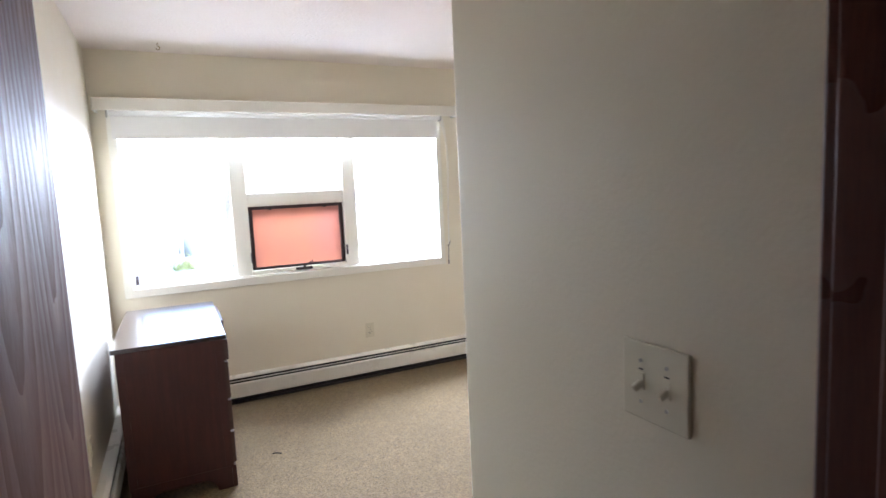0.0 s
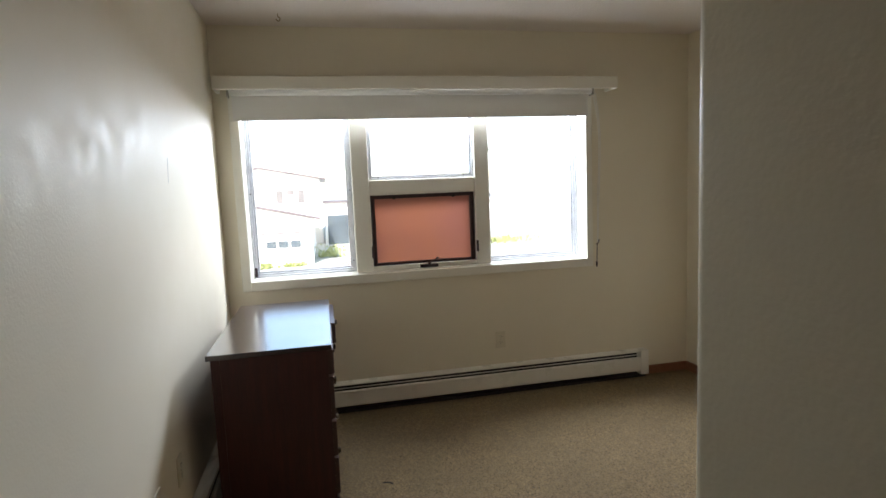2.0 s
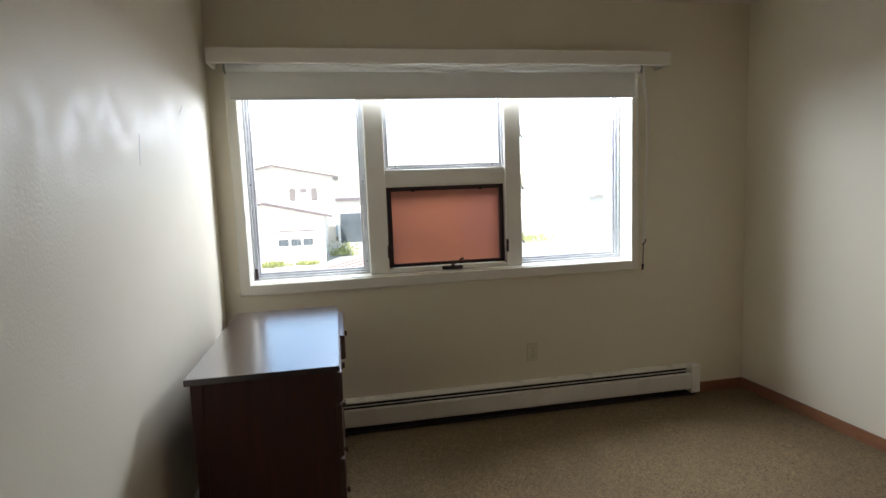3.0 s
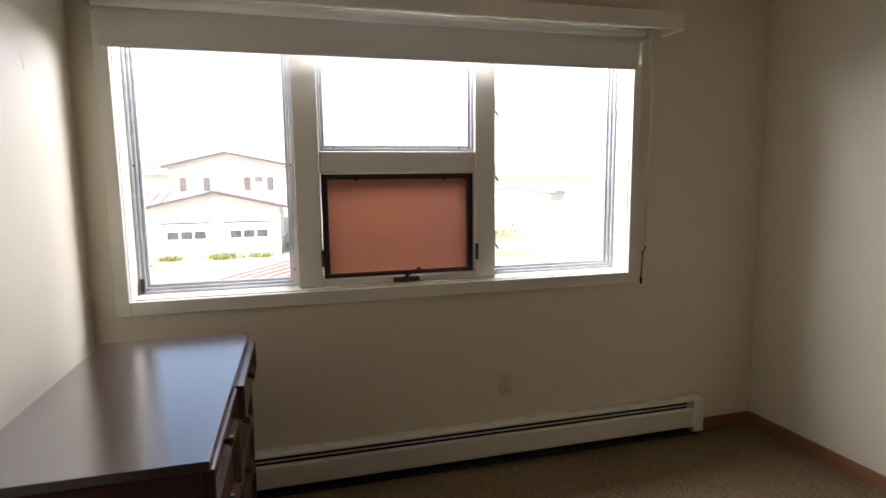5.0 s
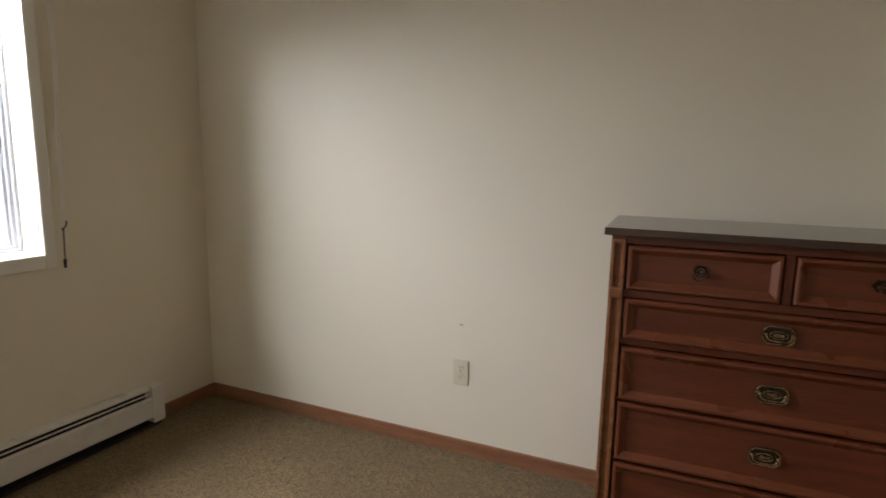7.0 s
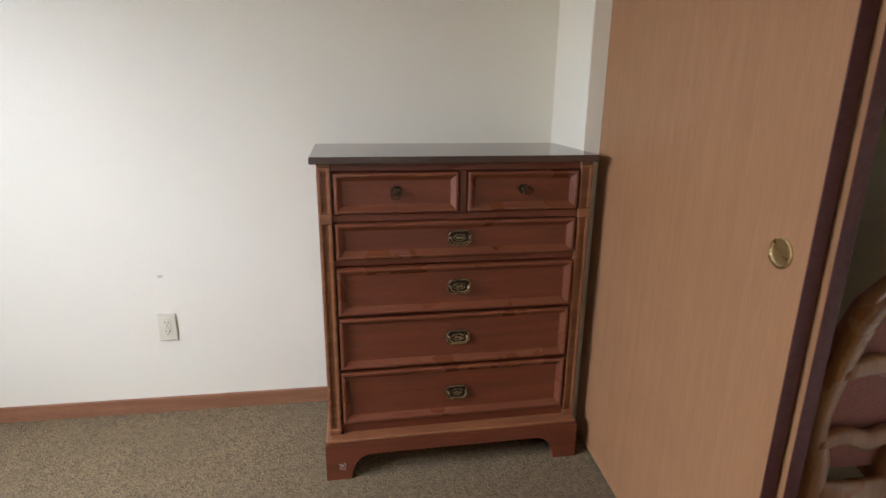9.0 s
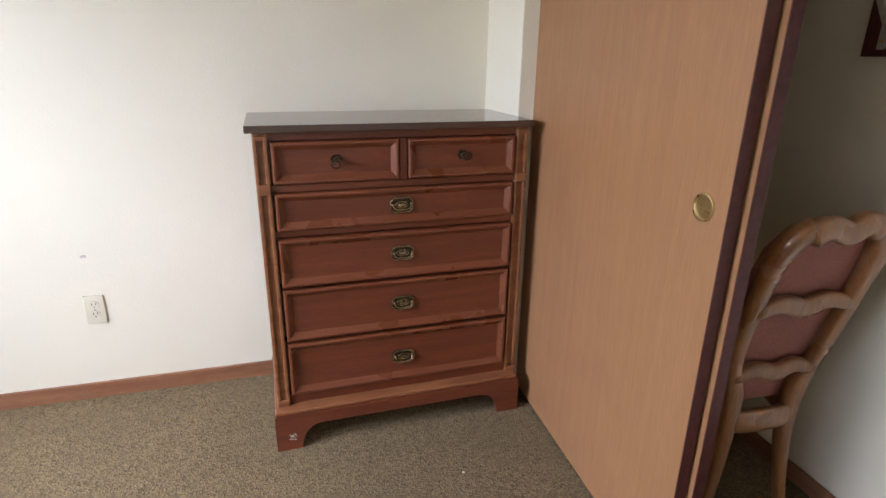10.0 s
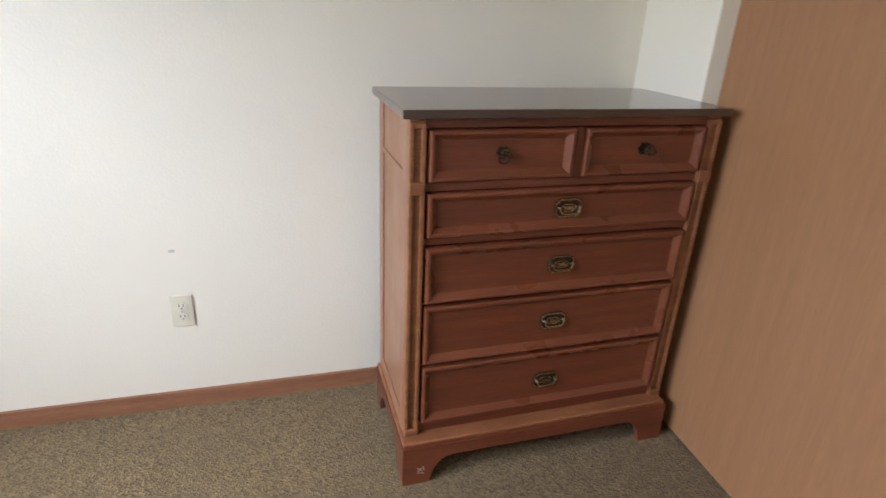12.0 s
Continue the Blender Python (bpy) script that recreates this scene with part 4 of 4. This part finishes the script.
cleat = thing("closet_cleat", (2.15, CB, 1.32), "dark maroon mounting board on the closet wall", "board")
part("board", cube(2.037, 2.30, CB, CB + 0.018, 1.318, 1.75, bev=0.002), MAROON, cleat)
brk = thing("shelf_bracket", (2.2, CB + 0.02, 1.34), "grey metal closet shelf bracket screwed to the board", "bracket")
part("upright", cube(2.232, 2.256, CB + 0.0185, CB + 0.024, 1.335, 1.68, bev=0.003), STEEL, brk)
bm = sweep(bmesh.new(), [(2.244, CB + 0.024, 1.40), (2.244, CB + 0.16, 1.60), (2.244, CB + 0.27, 1.69)], (0.012, 0.004), (1, 0, 0), 8)
box(bm, 2.232, 2.256, CB + 0.024, CB + 0.28, 1.68, 1.69)
part("arm", bm, STEEL, brk)
part("screw", rod(bmesh.new(), (2.244, CB + 0.023, 1.355), (2.244, CB + 0.028, 1.355), 0.005, seg=10), BRIGHT, brk)
shelf = thing("closet_shelf", (2.1, CB, 1.75), "painted closet shelf board above the bracket", "shelf")
part("board", cube(CW + 0.1, E_END, CB + 0.001, CB + 0.36, 1.751, 1.77, bev=0.002), TRIM, shelf)

# ---- bits on the carpet ----
lint = thing("lint", (0.823, -0.985, 0), "small dark twig of litter on the carpet", "litter")
part("thread", sweep(bmesh.new(), smooth_line([(0.80, -0.98, 0.004), (0.823, -0.985, 0.006), (0.845, -1.0, 0.004)]), (0.003, 0.002), (0, 0, 1), 6), DARK, lint)
lint2 = thing("lint", (2.467, -2.703, 0), "tiny white crumb on the carpet", "litter")
part("crumb", cube(2.463, 2.471, -2.707, -2.699, 0.001, 0.006, bev=0.002), LINT, lint2)

# ---- outside ----
GZ = -2.75
structure("ground", cube(-600, 600, -600, 900, GZ - 0.5, GZ), GROUND, "pale gravel yard and patchy grass", "ground")


def ridge_roof(bm, x0, xm, x1, zl, zm, zr, y0, y1, t=0.12):
    for (xa, za), (xb, zb) in (((x0, zl), (xm, zm)), ((xm, zm), (x1, zr))):
        prism(bm, [(xa, za), (xb, zb), (xb, zb + t), (xa, za + t)], lambda u, v, w: Vector((u, y0 + w, v)), y1 - y0)
    return bm


def house(name, label, x0, xm, x1, eave, apex, y0, y1, edge=ROOF_P):
    h = thing(name, (xm, y0, GZ), label, "house")
    part("wall", prism(bmesh.new(), [(x0, GZ), (x1, GZ), (x1, eave), (xm, apex), (x0, eave)], lambda u, v, w: Vector((u, y0 + w, v)), y1 - y0), SIDING, h)
    part("roof", ridge_roof(bmesh.new(), x0 - 0.5, xm, x1 + 0.5, eave - 0.12, apex, eave - 0.12, y0 - 0.4, y1 + 0.3), ROOF_S, h, "weathered metal roof")
    part("fascia", ridge_roof(bmesh.new(), x0 - 0.5, xm, x1 + 0.5, eave - 0.13, apex - 0.01, eave - 0.13, y0 - 0.45, y0 - 0.401, 0.15), edge, h)
    return h


gar = house("garage_building", "white double garage building with a low gable roof", -6.9, -3.45, -0.1, 0.0, 0.78, 30, 42)
for x0, x1 in ((-6.15, -3.8), (-2.95, -0.58)):
    d = part("garage_door", cube(x0, x1, 29.95, 30.0, GZ + 0.05, -0.85), SIDING, gar)
    part("door_head", cube(x0 - 0.1, x1 + 0.05, 29.92, 30.0, -0.85, -0.78), ROOF_P, gar)
    for k in range(3):
        w = (x1 - x0 - 0.3) / 3
        part("pane", cube(x0 + 0.15 + w * k + 0.06, x0 + 0.15 + w * (k + 1) - 0.06, 29.93, 29.96, -1.68, -1.28), WINDARK, d)
back = house("apartment_house", "white two-storey house with a low gable roof", -8.4, -4.35, 0.5, 2.62, 3.58, 44, 60)
for x in (-7.485, -5.795, -2.81, -1.09):
    part("window", cube(x - 0.25, x + 0.25, 43.94, 44.0, 0.70, 1.75), HAZEWIN, back)
part("window", cube(-2.23, -1.65, 43.94, 44.0, 1.38, 1.76), HAZEWIN, back)
wing = thing("house_wing", (-14, 46, GZ), "long white house wing with a ribbed metal roof", "house")
part("wall", cube(-30, -8.5, 46, 56, GZ, 2.1), SIDING, wing)
roof_w = part("roof", prism(bmesh.new(), [(45.5, 2.05), (51, 3.5), (51, 3.6), (45.5, 2.15)], lambda u, v, w: Vector((-30 + w, u, v)), 22), ROOF_S, wing)
bm = bmesh.new()
for k in range(34):
    prism(bm, [(45.5, 2.15), (51, 3.6), (51, 3.64), (45.5, 2.19)], lambda u, v, w: Vector((-29.8 + k * 0.68 + w, u, v)), 0.06)
part("ribs", bm, RIB, roof_w, "brown standing ribs")
wing2 = thing("low_annex", (-10, 34, GZ), "low white annex with a ribbed metal roof", "house")
part("wall", cube(-20, -7.0, 34, 40, GZ, -0.2), SIDING, wing2)
roof_w = part("roof", prism(bmesh.new(), [(33.5, -0.3), (38, 0.75), (38, 0.85), (33.5, -0.2)], lambda u, v, w: Vector((-20 + w, u, v)), 13.2), ROOF_S, wing2)
bm = bmesh.new()
for k in range(22):
    prism(bm, [(33.5, -0.2), (38, 0.85), (38, 0.89), (33.5, -0.16)], lambda u, v, w: Vector((-19.8 + k * 0.6 + w, u, v)), 0.06)
part("ribs", bm, RIB, roof_w, "brown standing ribs")
east_w = thing("carport", (3, 40, GZ), "white low building with a dark doorway", "building")
part("wall", cube(0.7, 6, 42, 48, GZ, 0.6), SIDING, east_w)
part("roof", cube(0.6, 6.3, 41.6, 48.4, 0.6, 0.75), ROOF_P, east_w)
part("doorway", cube(0.9, 2.6, 41.93, 42.0, GZ, -0.4), WINDARK, east_w)

# red ribbed roof of the wing below the window
red = thing("porch_roof", (1.2, 4, -1.0), "red ribbed metal roof of the wing below", "roof")
RX0, RXM, RX1, RZ0, RZM = -1.5, 1.5, 4.5, -0.18, 0.53
RY0, RY1 = 0.25, 5.0
ridge = ridge_roof(bmesh.new(), RX0, RXM, RX1, RZ0, RZM, RZ0, RY0, RY1, 0.03)
# sheet paled for glare, ribs left in the roof's own red
part("sheet", ridge, ROOF_GLARE, red)
k = RY0 + 0.1
while k < RY1 - 0.05:
    part("rib", ridge_roof(bmesh.new(), RX0, RXM, RX1, RZ0 + 0.03, RZM + 0.03, RZ0 + 0.03, k, k + 0.035, 0.013), ROOF_R, red)
    k += 0.29
part("wall", cube(RX0 + 0.3, RX1 - 0.3, RY0, RY1 - 0.3, GZ, RZ0 + 0.03), SIDING, red)

rng = random.Random(4)


def shrub(x, y, w, h, n):
    s = thing("shrub", (x, y, GZ), "low green shrub on the gravel yard", "shrub", "shrubs")
    bm = bmesh.new()
    for i in range(n):
        p = Vector((rng.gauss(0, w * 0.35), rng.gauss(0, w * 0.2), abs(rng.gauss(0, h * 0.5)) + 0.05))
        q = Euler((rng.uniform(0, 6), rng.uniform(0, 6), rng.uniform(0, 6))).to_matrix().to_4x4()
        r = rng.uniform(0.06, 0.16)
        vs = [bm.verts.new(Vector((x, y, GZ)) + p + q @ Vector(c) * r) for c in ((-1, 0, 0), (0, -0.45, 0.1), (1, 0, 0), (0, 0.45, 0.1))]
        bm.faces.new(vs)
    part("leaves", bm, GREEN, s)


for x, y, w, h in ((-5.8, 29.4, 0.9, 0.15), (-3.1, 29.2, 1.2, 0.25), (-1.2, 29.5, 0.9, 0.12), (0.9, 33, 1.3, 0.7), (-8.2, 27, 2.2, 0.4), (13.2, 36.0, 4.2, 0.35)):
    shrub(x, y, w, h, 260 if w < 4 else 700)
far = house("far_house", "distant white house with a low pale roof", 20, 26, 32, -0.3, 0.45, 62, 70, ROOF_S)
for x in (22, 25, 29):
    part("window", cube(x - 0.3, x + 0.3, 61.95, 62.0, -1.5, -0.8), PALEWIN, far)
copy_thing(far, Matrix.Translation((42, 66, GZ)))
